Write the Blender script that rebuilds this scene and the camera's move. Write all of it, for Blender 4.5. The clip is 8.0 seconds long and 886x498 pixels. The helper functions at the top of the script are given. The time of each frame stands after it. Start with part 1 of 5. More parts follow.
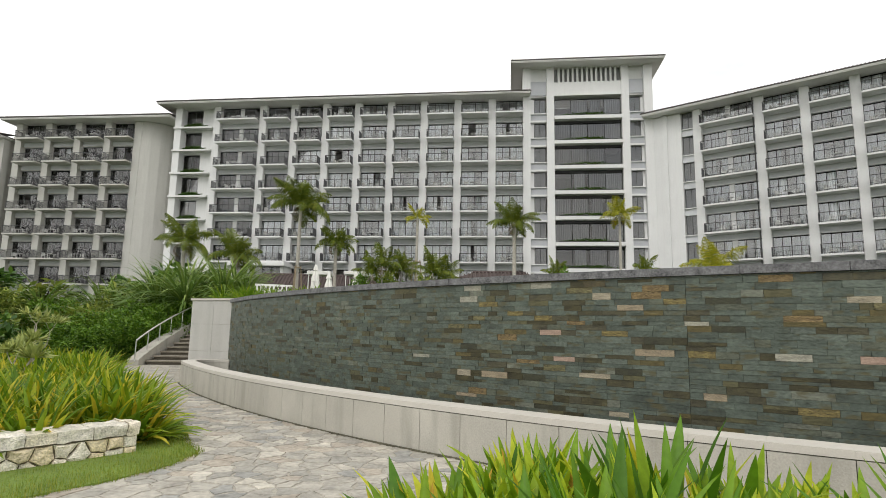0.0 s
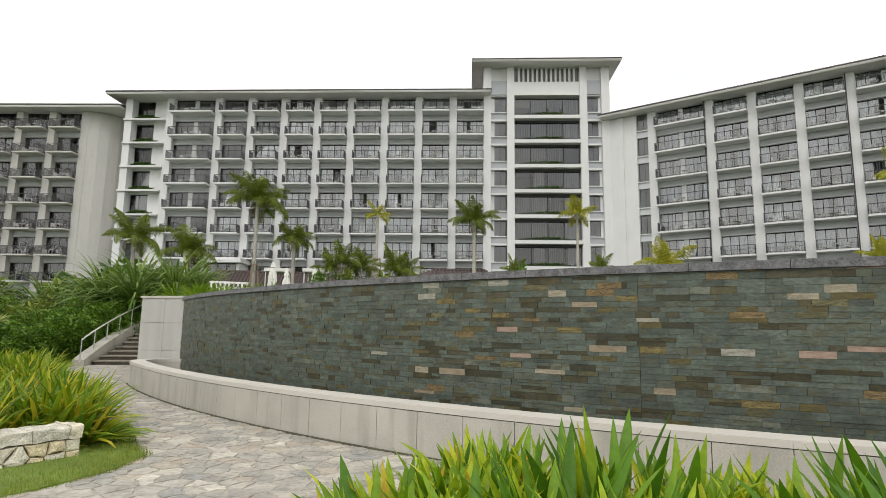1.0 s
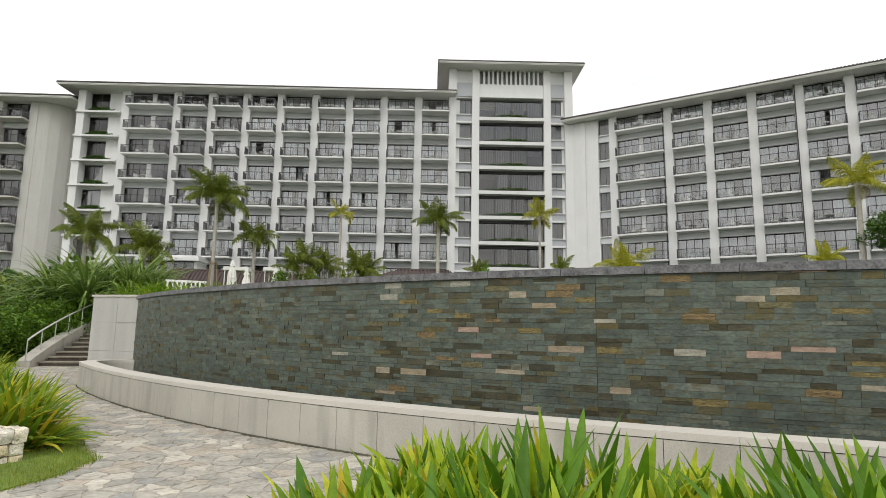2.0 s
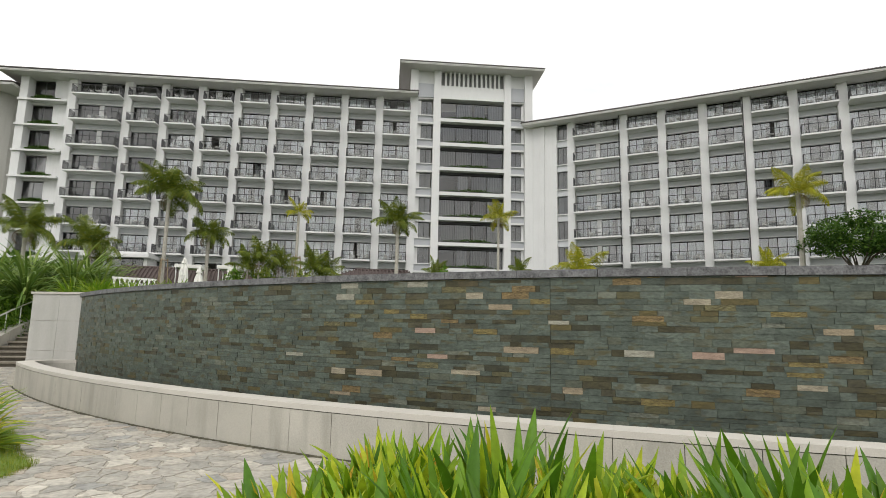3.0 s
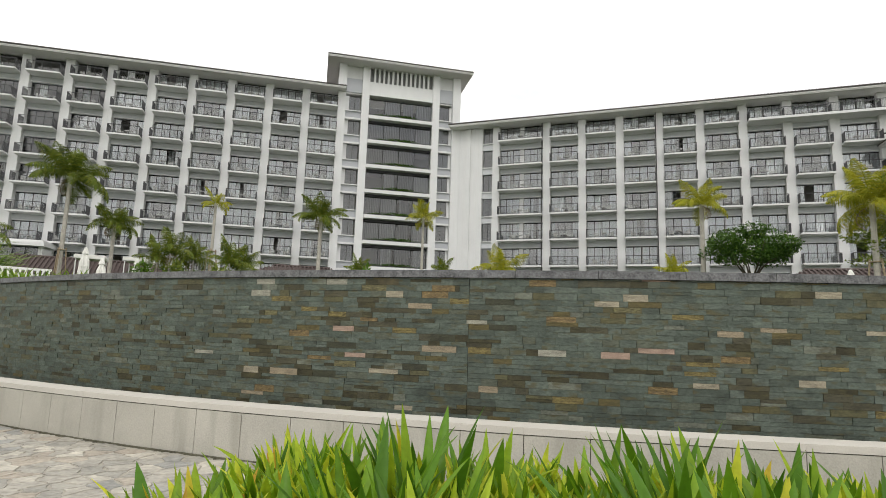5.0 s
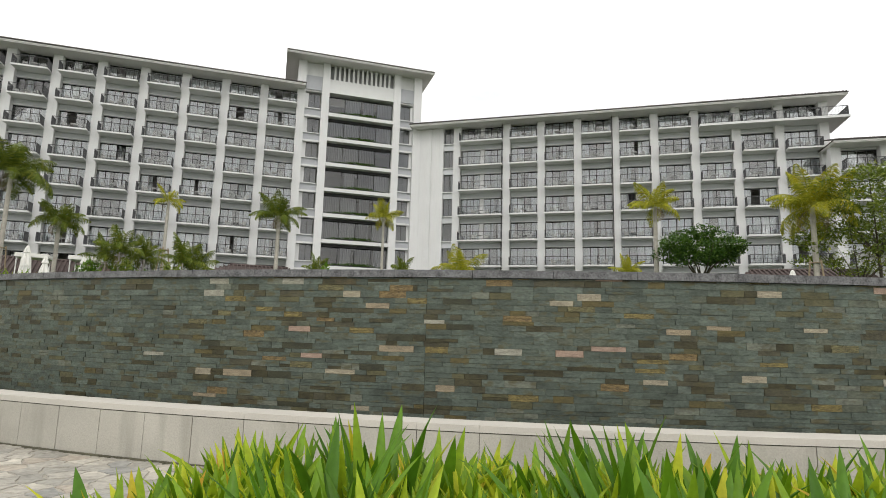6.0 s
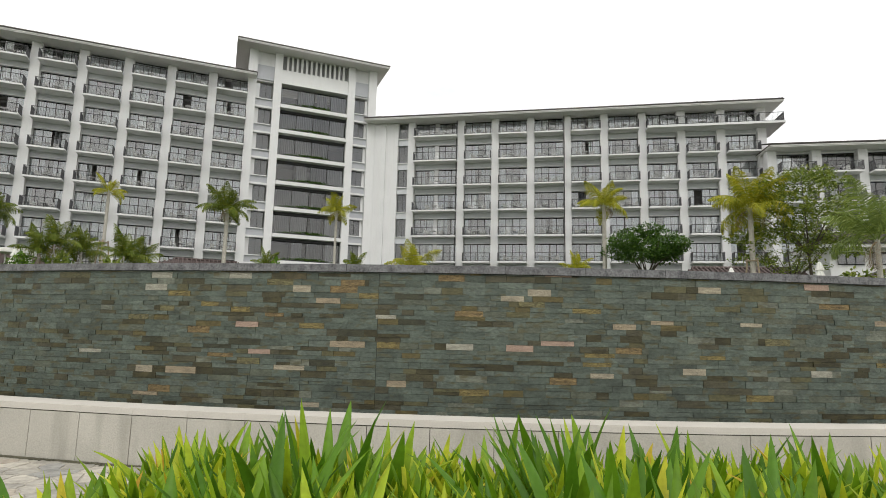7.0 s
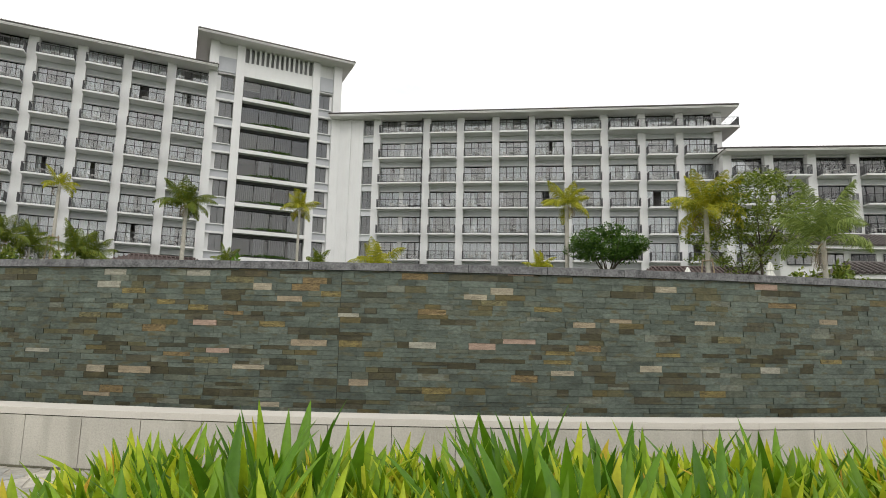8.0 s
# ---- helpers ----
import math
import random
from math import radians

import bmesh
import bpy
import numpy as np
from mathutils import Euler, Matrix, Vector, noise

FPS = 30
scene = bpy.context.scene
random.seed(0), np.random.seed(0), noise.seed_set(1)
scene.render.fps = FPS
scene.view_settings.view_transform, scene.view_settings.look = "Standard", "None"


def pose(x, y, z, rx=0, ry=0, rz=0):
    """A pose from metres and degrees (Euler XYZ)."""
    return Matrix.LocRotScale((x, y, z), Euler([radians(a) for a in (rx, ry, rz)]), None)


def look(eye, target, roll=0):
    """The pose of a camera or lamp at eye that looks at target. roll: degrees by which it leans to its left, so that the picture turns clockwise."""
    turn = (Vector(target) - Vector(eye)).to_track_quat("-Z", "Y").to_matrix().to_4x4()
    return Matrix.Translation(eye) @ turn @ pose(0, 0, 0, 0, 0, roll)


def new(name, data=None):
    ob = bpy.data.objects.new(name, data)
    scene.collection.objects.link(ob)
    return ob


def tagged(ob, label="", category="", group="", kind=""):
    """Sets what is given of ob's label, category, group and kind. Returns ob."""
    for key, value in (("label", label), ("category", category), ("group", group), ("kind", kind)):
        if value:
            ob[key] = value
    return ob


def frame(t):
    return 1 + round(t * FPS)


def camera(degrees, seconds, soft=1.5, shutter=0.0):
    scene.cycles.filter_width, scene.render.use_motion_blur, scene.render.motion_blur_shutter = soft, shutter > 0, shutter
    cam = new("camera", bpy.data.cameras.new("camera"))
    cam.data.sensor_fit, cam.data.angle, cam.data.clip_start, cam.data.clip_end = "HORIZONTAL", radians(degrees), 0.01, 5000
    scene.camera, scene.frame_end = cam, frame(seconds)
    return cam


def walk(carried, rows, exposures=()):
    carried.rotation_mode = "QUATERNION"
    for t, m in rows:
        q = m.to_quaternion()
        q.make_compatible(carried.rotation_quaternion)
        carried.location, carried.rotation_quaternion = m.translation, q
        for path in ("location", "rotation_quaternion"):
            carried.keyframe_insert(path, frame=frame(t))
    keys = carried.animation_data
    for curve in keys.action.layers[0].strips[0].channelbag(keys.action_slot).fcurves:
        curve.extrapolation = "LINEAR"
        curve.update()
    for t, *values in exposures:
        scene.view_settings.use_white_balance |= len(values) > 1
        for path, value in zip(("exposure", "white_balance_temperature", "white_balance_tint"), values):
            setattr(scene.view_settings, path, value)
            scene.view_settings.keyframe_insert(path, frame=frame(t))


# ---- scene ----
cam = camera(76.41, 8.0, soft=0.9)
PATH = [
    (0.0, pose(0.005, -0.002, 1.544, 98.313, -1.094, -0.283)),
    (0.5, pose(0.023, 0.007, 1.538, 98.251, -0.936, -1.913)),
    (1.0, pose(0.039, 0.005, 1.542, 98.120, -0.810, -4.291)),
    (1.5, pose(0.049, -0.009, 1.544, 98.123, -0.820, -6.183)),
    (3.0, pose(0.079, -0.031, 1.545, 98.352, -1.187, -12.216)),
    (3.5, pose(0.087, -0.023, 1.542, 98.333, -1.441, -14.552)),
    (4.0, pose(0.089, -0.022, 1.540, 98.325, -1.763, -16.433)),
    (4.5, pose(0.106, -0.016, 1.541, 98.376, -1.848, -18.217)),
    (6.0, pose(0.152, -0.054, 1.538, 98.564, -1.454, -24.054)),
    (6.5, pose(0.171, -0.053, 1.537, 98.449, -1.229, -26.306)),
    (7.0, pose(0.174, -0.044, 1.533, 98.234, -1.308, -28.782)),
    (7.5, pose(0.177, -0.052, 1.537, 98.157, -1.360, -30.744)),
    (8.0, pose(0.186, -0.055, 1.538, 98.102, -1.247, -32.393)),
]
walk(cam, PATH)

# ---- world and light: bright overcast sky ----
world = bpy.data.worlds.new("overcast_sky")
scene.world = world
world.use_nodes = True
wn, wl = world.node_tree.nodes, world.node_tree.links
SUN_EL, SUN_AZ = radians(49), radians(200)
sky = wn.new("ShaderNodeTexSky")
sky.sky_type, sky.sun_disc, sky.sun_elevation, sky.sun_rotation = "NISHITA", False, SUN_EL, SUN_AZ
bg = wn["Background"]
blue = wn.new("ShaderNodeMix"); blue.data_type, blue.blend_type = "RGBA", "MULTIPLY"
blue.inputs[0].default_value = 1.0
wl.new(sky.outputs[0], blue.inputs[6]); blue.inputs[7].default_value = (0.12, 0.12, 0.12, 1)
wc = wn.new("ShaderNodeTexCoord")
wm = wn.new("ShaderNodeMapping"); wm.inputs["Scale"].default_value = (1.0, 1.0, 2.6); wm.inputs["Location"].default_value = (0.35, 0.1, 0.0)
cl = wn.new("ShaderNodeTexNoise"); cl.inputs["Scale"].default_value = 2.1; cl.inputs["Detail"].default_value = 6
cr = wn.new("ShaderNodeValToRGB")
cr.color_ramp.elements[0].position, cr.color_ramp.elements[0].color = 0.28, (0.62, 0.62, 0.62, 1)
cr.color_ramp.elements[1].position, cr.color_ramp.elements[1].color = 0.46, (1, 1, 1, 1)
cm = wn.new("ShaderNodeMix"); cm.data_type = "RGBA"
cm.inputs[7].default_value = (1.30, 1.29, 1.25, 1)
wl.new(wc.outputs["Generated"], wm.inputs[0]); wl.new(wm.outputs[0], cl.inputs[0]); wl.new(cl.outputs[0], cr.inputs[0])
wl.new(cr.outputs[0], cm.inputs[0]); wl.new(blue.outputs[2], cm.inputs[6]); wl.new(cm.outputs[2], bg.inputs[0])
bg.inputs[1].default_value = 1.0
sun_data = bpy.data.lights.new("sun", "SUN")
sun_data.energy, sun_data.angle, sun_data.color = 0.9, radians(25), (1.0, 0.97, 0.92)
sun = new("sun", sun_data)
sun.matrix_world = look((0, 0, 60), (0 - 60 * math.sin(SUN_AZ) / math.tan(SUN_EL), -60 * math.cos(SUN_AZ) / math.tan(SUN_EL), 0))


# ---- materials ----
def material(name, base, rough=0.7, var=0.15, scale=3.0, fine=40.0, bump=0.15, metal=0.0, tint=None, island=0.0, stain=0.0, leaf=0.0, spec=0.5, grain=0.0, rust=None):
    """A procedural surface: two scales of noise, optional random tint per object or per island, upright stains, leaf translucency."""
    m = bpy.data.materials.new(name)
    m.use_nodes = True
    n, l = m.node_tree.nodes, m.node_tree.links
    p = n["Principled BSDF"]
    tc = n.new("ShaderNodeTexCoord")
    a = n.new("ShaderNodeTexNoise"); a.inputs["Scale"].default_value = scale; a.inputs["Detail"].default_value = 5
    b = n.new("ShaderNodeTexNoise"); b.inputs["Scale"].default_value = fine; b.inputs["Detail"].default_value = 3
    if grain:
        gm = n.new("ShaderNodeMapping"); gm.inputs["Scale"].default_value = (1, 1, grain)
        l.new(tc.outputs["Object"], gm.inputs[0]); l.new(gm.outputs[0], a.inputs[0]); l.new(gm.outputs[0], b.inputs[0])
    else:
        l.new(tc.outputs["Object"], a.inputs[0]); l.new(tc.outputs["Object"], b.inputs[0])
    ad = n.new("ShaderNodeMath"); ad.operation = "ADD"
    l.new(a.outputs[0], ad.inputs[0]); l.new(b.outputs[0], ad.inputs[1])
    ramp = n.new("ShaderNodeMapRange")
    ramp.inputs[1].default_value, ramp.inputs[2].default_value = 0.6, 1.4
    ramp.inputs[3].default_value, ramp.inputs[4].default_value = 1 - var, 1 + var
    l.new(ad.outputs[0], ramp.inputs[0])
    mul = n.new("ShaderNodeMix"); mul.data_type, mul.blend_type = "RGBA", "MULTIPLY"; mul.inputs[0].default_value = 1
    l.new(ramp.outputs[0], mul.inputs[7])
    if tint:
        rnd = n.new("ShaderNodeNewGeometry") if island else n.new("ShaderNodeObjectInfo")
        cr = n.new("ShaderNodeValToRGB")
        cr.color_ramp.interpolation = "CONSTANT" if not leaf else "LINEAR"
        stops = [(0.0, base)] + list(tint)
        while len(cr.color_ramp.elements) < len(stops):
            cr.color_ramp.elements.new(0.5)
        for e, (pos, c) in zip(cr.color_ramp.elements, stops):
            e.position = pos
        for e, (pos, c) in zip(cr.color_ramp.elements, stops):
            e.color = (*c, 1)
        l.new(rnd.outputs["Random Per Island" if island else "Random"], cr.inputs[0])
        l.new(cr.outputs[0], mul.inputs[6])
    else:
        mul.inputs[6].default_value = (*base, 1)
    out = mul
    if rust:
        # mineral streaks that differ from stone to stone
        rm = n.new("ShaderNodeMapping"); rm.inputs["Scale"].default_value = (1, 1, 3.2)
        rn = n.new("ShaderNodeTexNoise"); rn.noise_dimensions = "4D"; rn.inputs["Scale"].default_value = 5.0; rn.inputs["Detail"].default_value = 6
        ww = n.new("ShaderNodeMath"); ww.operation = "MULTIPLY"; ww.inputs[1].default_value = 60.0
        l.new(tc.outputs["Object"], rm.inputs[0]); l.new(rm.outputs[0], rn.inputs["Vector"])
        l.new(rnd.outputs["Random Per Island" if island else "Random"], ww.inputs[0]); l.new(ww.outputs[0], rn.inputs["W"])
        rr = n.new("ShaderNodeMapRange"); rr.inputs[1].default_value, rr.inputs[2].default_value = 0.54, 0.66
        rr.inputs[3].default_value, rr.inputs[4].default_value = 0.0, 0.85
        l.new(rn.outputs[0], rr.inputs[0])
        out = n.new("ShaderNodeMix"); out.data_type = "RGBA"
        l.new(rr.outputs[0], out.inputs[0]); l.new(mul.outputs[2], out.inputs[6]); out.inputs[7].default_value = (*rust, 1)
    if stain:
        mp = n.new("ShaderNodeMapping"); mp.inputs["Scale"].default_value = (2.2, 2.2, 0.25)
        st = n.new("ShaderNodeTexNoise"); st.inputs["Scale"].default_value = 1.6; st.inputs["Detail"].default_value = 6
        l.new(tc.outputs["Object"], mp.inputs[0]); l.new(mp.outputs[0], st.inputs[0])
        sr = n.new("ShaderNodeMapRange"); sr.inputs[1].default_value, sr.inputs[2].default_value = 0.5, 0.75
        sr.inputs[3].default_value, sr.inputs[4].default_value = 0.0, stain
        l.new(st.outputs[0], sr.inputs[0])
        out = n.new("ShaderNodeMix"); out.data_type = "RGBA"
        l.new(sr.outputs[0], out.inputs[0]); l.new(mul.outputs[2], out.inputs[6])
        out.inputs[7].default_value = (base[0] * 0.5, base[1] * 0.5, base[2] * 0.47, 1)
    l.new(out.outputs[2], p.inputs["Base Color"])
    p.inputs["Roughness"].default_value, p.inputs["Metallic"].default_value = rough, metal
    p.inputs["Specular IOR Level"].default_value = spec
    if bump:
        bp = n.new("ShaderNodeBump"); bp.inputs["Strength"].default_value = bump; bp.inputs["Distance"].default_value = 0.02
        l.new(ad.outputs[0], bp.inputs["Height"]); l.new(bp.outputs[0], p.inputs["Normal"])
    if leaf:
        tr = n.new("ShaderNodeBsdfTranslucent"); mx = n.new("ShaderNodeMixShader"); mx.inputs[0].default_value = leaf
        l.new(out.outputs[2], tr.inputs[0]); l.new(p.outputs[0], mx.inputs[1]); l.new(tr.outputs[0], mx.inputs[2])
        l.new(mx.outputs[0], n["Material Output"].inputs[0])
    return m


def glass_material(name, tint, ior, rough=0.02):
    m = bpy.data.materials.new(name)
    m.use_nodes = True
    n, l = m.node_tree.nodes, m.node_tree.links
    g = n.new("ShaderNodeBsdfGlossy"); g.inputs["Roughness"].default_value = rough
    t = n.new("ShaderNodeBsdfTransparent"); t.inputs[0].default_value = (*tint, 1)
    f = n.new("ShaderNodeFresnel"); f.inputs[0].default_value = ior
    mx = n.new("ShaderNodeMixShader")
    l.new(f.outputs[0], mx.inputs[0]); l.new(t.outputs[0], mx.inputs[1]); l.new(g.outputs[0], mx.inputs[2])
    l.new(mx.outputs[0], n["Material Output"].inputs[0])
    return m


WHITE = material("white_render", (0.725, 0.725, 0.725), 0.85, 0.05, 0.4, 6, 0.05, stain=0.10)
# left wing and annex: darker and slightly warmer than WHITE
OFF_WHITE = material("darker_off_white_render", (0.53, 0.52, 0.49), 0.85, 0.06, 0.4, 6, 0.05, stain=0.15)
TOWER_GREY = material("blue_grey_panel_paint", (0.47, 0.48, 0.51), 0.85, 0.05, 0.5, 6, 0.05)
GREY_WALL = material("grey_render_with_shade", (0.60, 0.615, 0.635), 0.85, 0.05, 0.5, 6, 0.05)
SOFFIT = material("soffit_paint", (0.72, 0.71, 0.69), 0.85, 0.04, 0.5, 8, 0.0)
DARK_FRAME = material("dark_aluminium", (0.035, 0.035, 0.037), 0.45, 0.1, 2, 20, 0.0)
RAIL = material("dark_railing_paint", (0.06, 0.06, 0.065), 0.5, 0.1, 2, 20, 0.0)
LOUVER_SHADE = material("louver_shade_grey", (0.26, 0.26, 0.265), 0.7, 0.1, 2, 20, 0.0)
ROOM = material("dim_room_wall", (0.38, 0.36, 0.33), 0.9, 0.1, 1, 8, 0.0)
CURTAIN = material("white_sheer_curtain", (0.89, 0.91, 0.93), 0.9, 0.05, 2, 12, 0.0)
BLIND = material("grey_roller_blind", (0.80, 0.82, 0.85), 0.9, 0.08, 2, 12, 0.0)
GLASS = glass_material("window_glass", (0.96, 0.975, 0.985), 2.2)
SMOKED = glass_material("smoked_window_glass", (0.70, 0.70, 0.70), 1.8)
ROOF_TILE = material("dark_roof_tile", (0.075, 0.062, 0.058), 0.7, 0.25, 1.2, 14, 0.2)
PAV_TILE = material("red_brown_roof_tile", (0.085, 0.060, 0.055), 0.7, 0.25, 2.0, 14, 0.2)
SLATES = [(0.24, (0.078, 0.097, 0.079)), (0.44, (0.104, 0.125, 0.103)), (0.60, (0.067, 0.082, 0.066)), (0.72, (0.094, 0.105, 0.077)), (0.79, (0.044, 0.040, 0.019)),
          (0.85, (0.066, 0.062, 0.038)), (0.90, (0.091, 0.086, 0.043)), (0.945, (0.137, 0.147, 0.115)), (0.975, (0.100, 0.082, 0.032))]
SLATE = material("split_face_slate", (0.091, 0.112, 0.091), 0.55, 0.55, 5, 22, 0.3, tint=SLATES, grain=2.0, spec=0.35, rust=(0.086, 0.076, 0.034))
SLATE_FAR = material("split_face_slate_joined", (0.091, 0.112, 0.091), 0.55, 0.55, 5, 22, 0.3, tint=SLATES, island=1.0, grain=2.0, spec=0.35, rust=(0.086, 0.076, 0.034))
SLATE_BROWN = material("dark_brown_slate", (0.050, 0.045, 0.019), 0.6, 0.6, 8, 30, 0.3, grain=2.0, tint=[(0.45, (0.034, 0.035, 0.017)), (0.8, (0.067, 0.055, 0.024))])
SLATE_BACK = material("slate_mortar", (0.055, 0.066, 0.056), 0.9, 0.2, 6, 40, 0.3)
SLATE_TAN = material("tan_slate", (0.309, 0.273, 0.198), 0.6, 0.5, 8, 40, 0.5, grain=4.0, tint=[(0.5, (0.273, 0.223, 0.149)), (0.8, (0.300, 0.291, 0.234))])
SLATE_PINK = material("pink_slate", (0.346, 0.246, 0.189), 0.6, 0.35, 8, 50, 0.5, grain=4.0)
SLATE_OCHRE = material("rust_ochre_slate", (0.155, 0.122, 0.040), 0.6, 0.85, 9, 30, 0.6, grain=3.0, tint=[(0.4, (0.118, 0.106, 0.046)), (0.75, (0.160, 0.112, 0.046))])
GRANITE = material("dark_grey_granite", (0.13, 0.13, 0.135), 0.5, 0.9, 9, 40, 0.3)
PALE_STONE = material("pale_cast_stone", (0.445, 0.425, 0.375), 0.8, 0.18, 1.3, 60, 0.3, stain=0.6)
CAP_STONE = material("pale_cap_stone", (0.545, 0.515, 0.465), 0.75, 0.10, 2, 70, 0.15)
PLASTER = material("light_grey_stone_cladding", (0.485, 0.475, 0.45), 0.8, 0.10, 0.8, 30, 0.08, stain=0.22)
SOIL = material("dark_soil", (0.045, 0.035, 0.025), 0.95, 0.4, 4, 40, 0.5)
GROUND = material("planted_ground", (0.055, 0.075, 0.03), 0.95, 0.4, 0.7, 9, 0.5)
MORTAR = material("sandy_mortar", (0.36, 0.335, 0.285), 0.9, 0.3, 4, 60, 0.4)
PAVES = [(0.20, (0.37, 0.345, 0.30)), (0.42, (0.305, 0.29, 0.255)), (0.60, (0.43, 0.40, 0.345)), (0.72, (0.36, 0.315, 0.26)), (0.84, (0.28, 0.275, 0.255)), (0.93, (0.50, 0.465, 0.40))]
PAVING = material("crazy_paving_stone", (0.335, 0.315, 0.275), 0.7, 0.42, 3.0, 16, 0.4, tint=PAVES)
PAVING_FAR = material("crazy_paving_stone_joined", (0.335, 0.315, 0.275), 0.7, 0.42, 3.0, 16, 0.4, tint=PAVES, island=1.0)
MOSS = material("dark_mossy_dirt", (0.10, 0.095, 0.065), 0.95, 0.5, 3, 30, 0.4)
# risers: darker and browner than the treads
RISER_STONE = material("dark_brown_riser", (0.105, 0.092, 0.072), 0.9, 0.4, 3, 30, 0.4)
STEP_STONE = material("weathered_step_stone", (0.23, 0.205, 0.165), 0.85, 0.35, 3, 30, 0.3, stain=0.4)
CORAL = material("coral_limestone", (0.74, 0.63, 0.44), 0.85, 0.45, 9, 50, 1.0, tint=[(0.35, (0.76, 0.71, 0.61)), (0.70, (0.68, 0.58, 0.42)), (0.85, (0.74, 0.68, 0.57))])
CORAL_CAP = material("weathered_white_coral", (0.72, 0.68, 0.60), 0.85, 0.45, 11, 50, 1.0, tint=[(0.5, (0.66, 0.62, 0.54)), (0.8, (0.74, 0.67, 0.55))])
CORAL_JOINT = material("dark_coral_joint", (0.15, 0.125, 0.085), 0.95, 0.3, 6, 40, 0.4)
STEEL = material("brushed_steel", (0.66, 0.66, 0.64), 0.35, 0.05, 4, 60, 0.0, metal=0.7)


LILY_TINTS = [(0.20, (0.127, 0.241, 0.008)), (0.45, (0.226, 0.355, 0.013)), (0.75, (0.355, 0.454, 0.023)), (0.95, (0.538, 0.547, 0.034)), (1.0, (0.494, 0.296, 0.027))]
LILY = material("lily_leaf", (0.066, 0.158, 0.010), 0.45, 0.30, 4, 30, 0.12, leaf=0.38, spec=0.28, tint=LILY_TINTS)
LILY_LOW = material("low_lily_leaf", (0.080, 0.175, 0.010), 0.45, 0.30, 4, 30, 0.12, leaf=0.38, spec=0.28, island=1.0, tint=LILY_TINTS)
LILY_DEEP = material("deep_green_lily_leaf", (0.051, 0.135, 0.008), 0.42, 0.28, 4, 30, 0.12, leaf=0.32, spec=0.3, tint=[(0.4, (0.077, 0.185, 0.010)), (0.75, (0.123, 0.253, 0.012)), (1.0, (0.220, 0.353, 0.019))])
STRAP = material("strap_leaf", (0.079, 0.165, 0.011), 0.5, 0.15, 2, 15, 0.0, leaf=0.35, island=1.0, spec=0.25,
                 tint=[(0.30, (0.141, 0.250, 0.013)), (0.60, (0.270, 0.349, 0.016)), (0.88, (0.495, 0.449, 0.026)), (1.0, (0.586, 0.420, 0.041))])
TUFT = material("fresh_tuft_leaf", (0.085, 0.185, 0.012), 0.5, 0.15, 2, 15, 0.0, leaf=0.35, island=1.0, spec=0.25, tint=[(0.4, (0.150, 0.270, 0.018)), (0.8, (0.26, 0.37, 0.030)), (1.0, (0.38, 0.43, 0.04))])
GRASS = material("lawn_grass", (0.122, 0.190, 0.020), 0.6, 0.2, 2, 9, 0.0, leaf=0.3, island=1.0, spec=0.15, tint=[(0.5, (0.191, 0.265, 0.027)), (1.0, (0.351, 0.330, 0.063))])
HEDGE = material("hedge_leaf", (0.050, 0.120, 0.010), 0.5, 0.15, 2, 10, 0.0, leaf=0.3, island=1.0, spec=0.25, tint=[(0.5, (0.090, 0.185, 0.014)), (1.0, (0.17, 0.28, 0.025))])
DEEP = material("dark_foliage", (0.034, 0.086, 0.014), 0.5, 0.15, 2, 10, 0.0, leaf=0.25, island=1.0, spec=0.25, tint=[(0.5, (0.063, 0.138, 0.021)), (1.0, (0.127, 0.218, 0.031))])
OLIVE = material("olive_foliage", (0.095, 0.140, 0.025), 0.5, 0.15, 2, 10, 0.0, leaf=0.3, island=1.0, spec=0.25, tint=[(0.5, (0.168, 0.230, 0.035)), (1.0, (0.291, 0.325, 0.060))])
FROND = material("palm_frond", (0.055, 0.095, 0.013), 0.5, 0.15, 2, 10, 0.0, leaf=0.3, island=1.0, spec=0.2, tint=[(0.5, (0.117, 0.169, 0.019)), (1.0, (0.285, 0.296, 0.038))])
FROND_PALE = material("pale_palm_frond", (0.121, 0.172, 0.041), 0.5, 0.15, 2, 10, 0.0, leaf=0.3, island=1.0, spec=0.25, tint=[(0.5, (0.196, 0.265, 0.059)), (1.0, (0.322, 0.380, 0.090))])
FROND_YELLOW = material("yellowing_palm_frond", (0.17, 0.22, 0.02), 0.5, 0.15, 2, 10, 0.0, leaf=0.35, island=1.0, spec=0.2, tint=[(0.5, (0.36, 0.37, 0.03)), (1.0, (0.56, 0.48, 0.04))])
PANDAN = material("long_green_leaf", (0.078, 0.150, 0.027), 0.45, 0.15, 2, 10, 0.0, leaf=0.3, island=1.0, spec=0.3, tint=[(0.5, (0.144, 0.234, 0.043)), (1.0, (0.276, 0.360, 0.086))])
ROSETTE = material("grey_green_leaf", (0.203, 0.248, 0.068), 0.5, 0.15, 2, 10, 0.0, leaf=0.3, island=1.0, spec=0.3, tint=[(0.5, (0.297, 0.348, 0.098)), (1.0, (0.446, 0.472, 0.146))])
LAWN = material("mown_lawn", (0.135, 0.20, 0.030), 0.9, 0.35, 2, 30, 0.4)
BARK = material("grey_palm_bark", (0.42, 0.395, 0.345), 0.9, 0.25, 5, 30, 0.4)
PALE_BARK = material("pale_smooth_bark", (0.34, 0.31, 0.25), 0.85, 0.25, 4, 25, 0.3)
DARK_BARK = material("dark_bark", (0.09, 0.075, 0.055), 0.9, 0.3, 4, 25, 0.4)
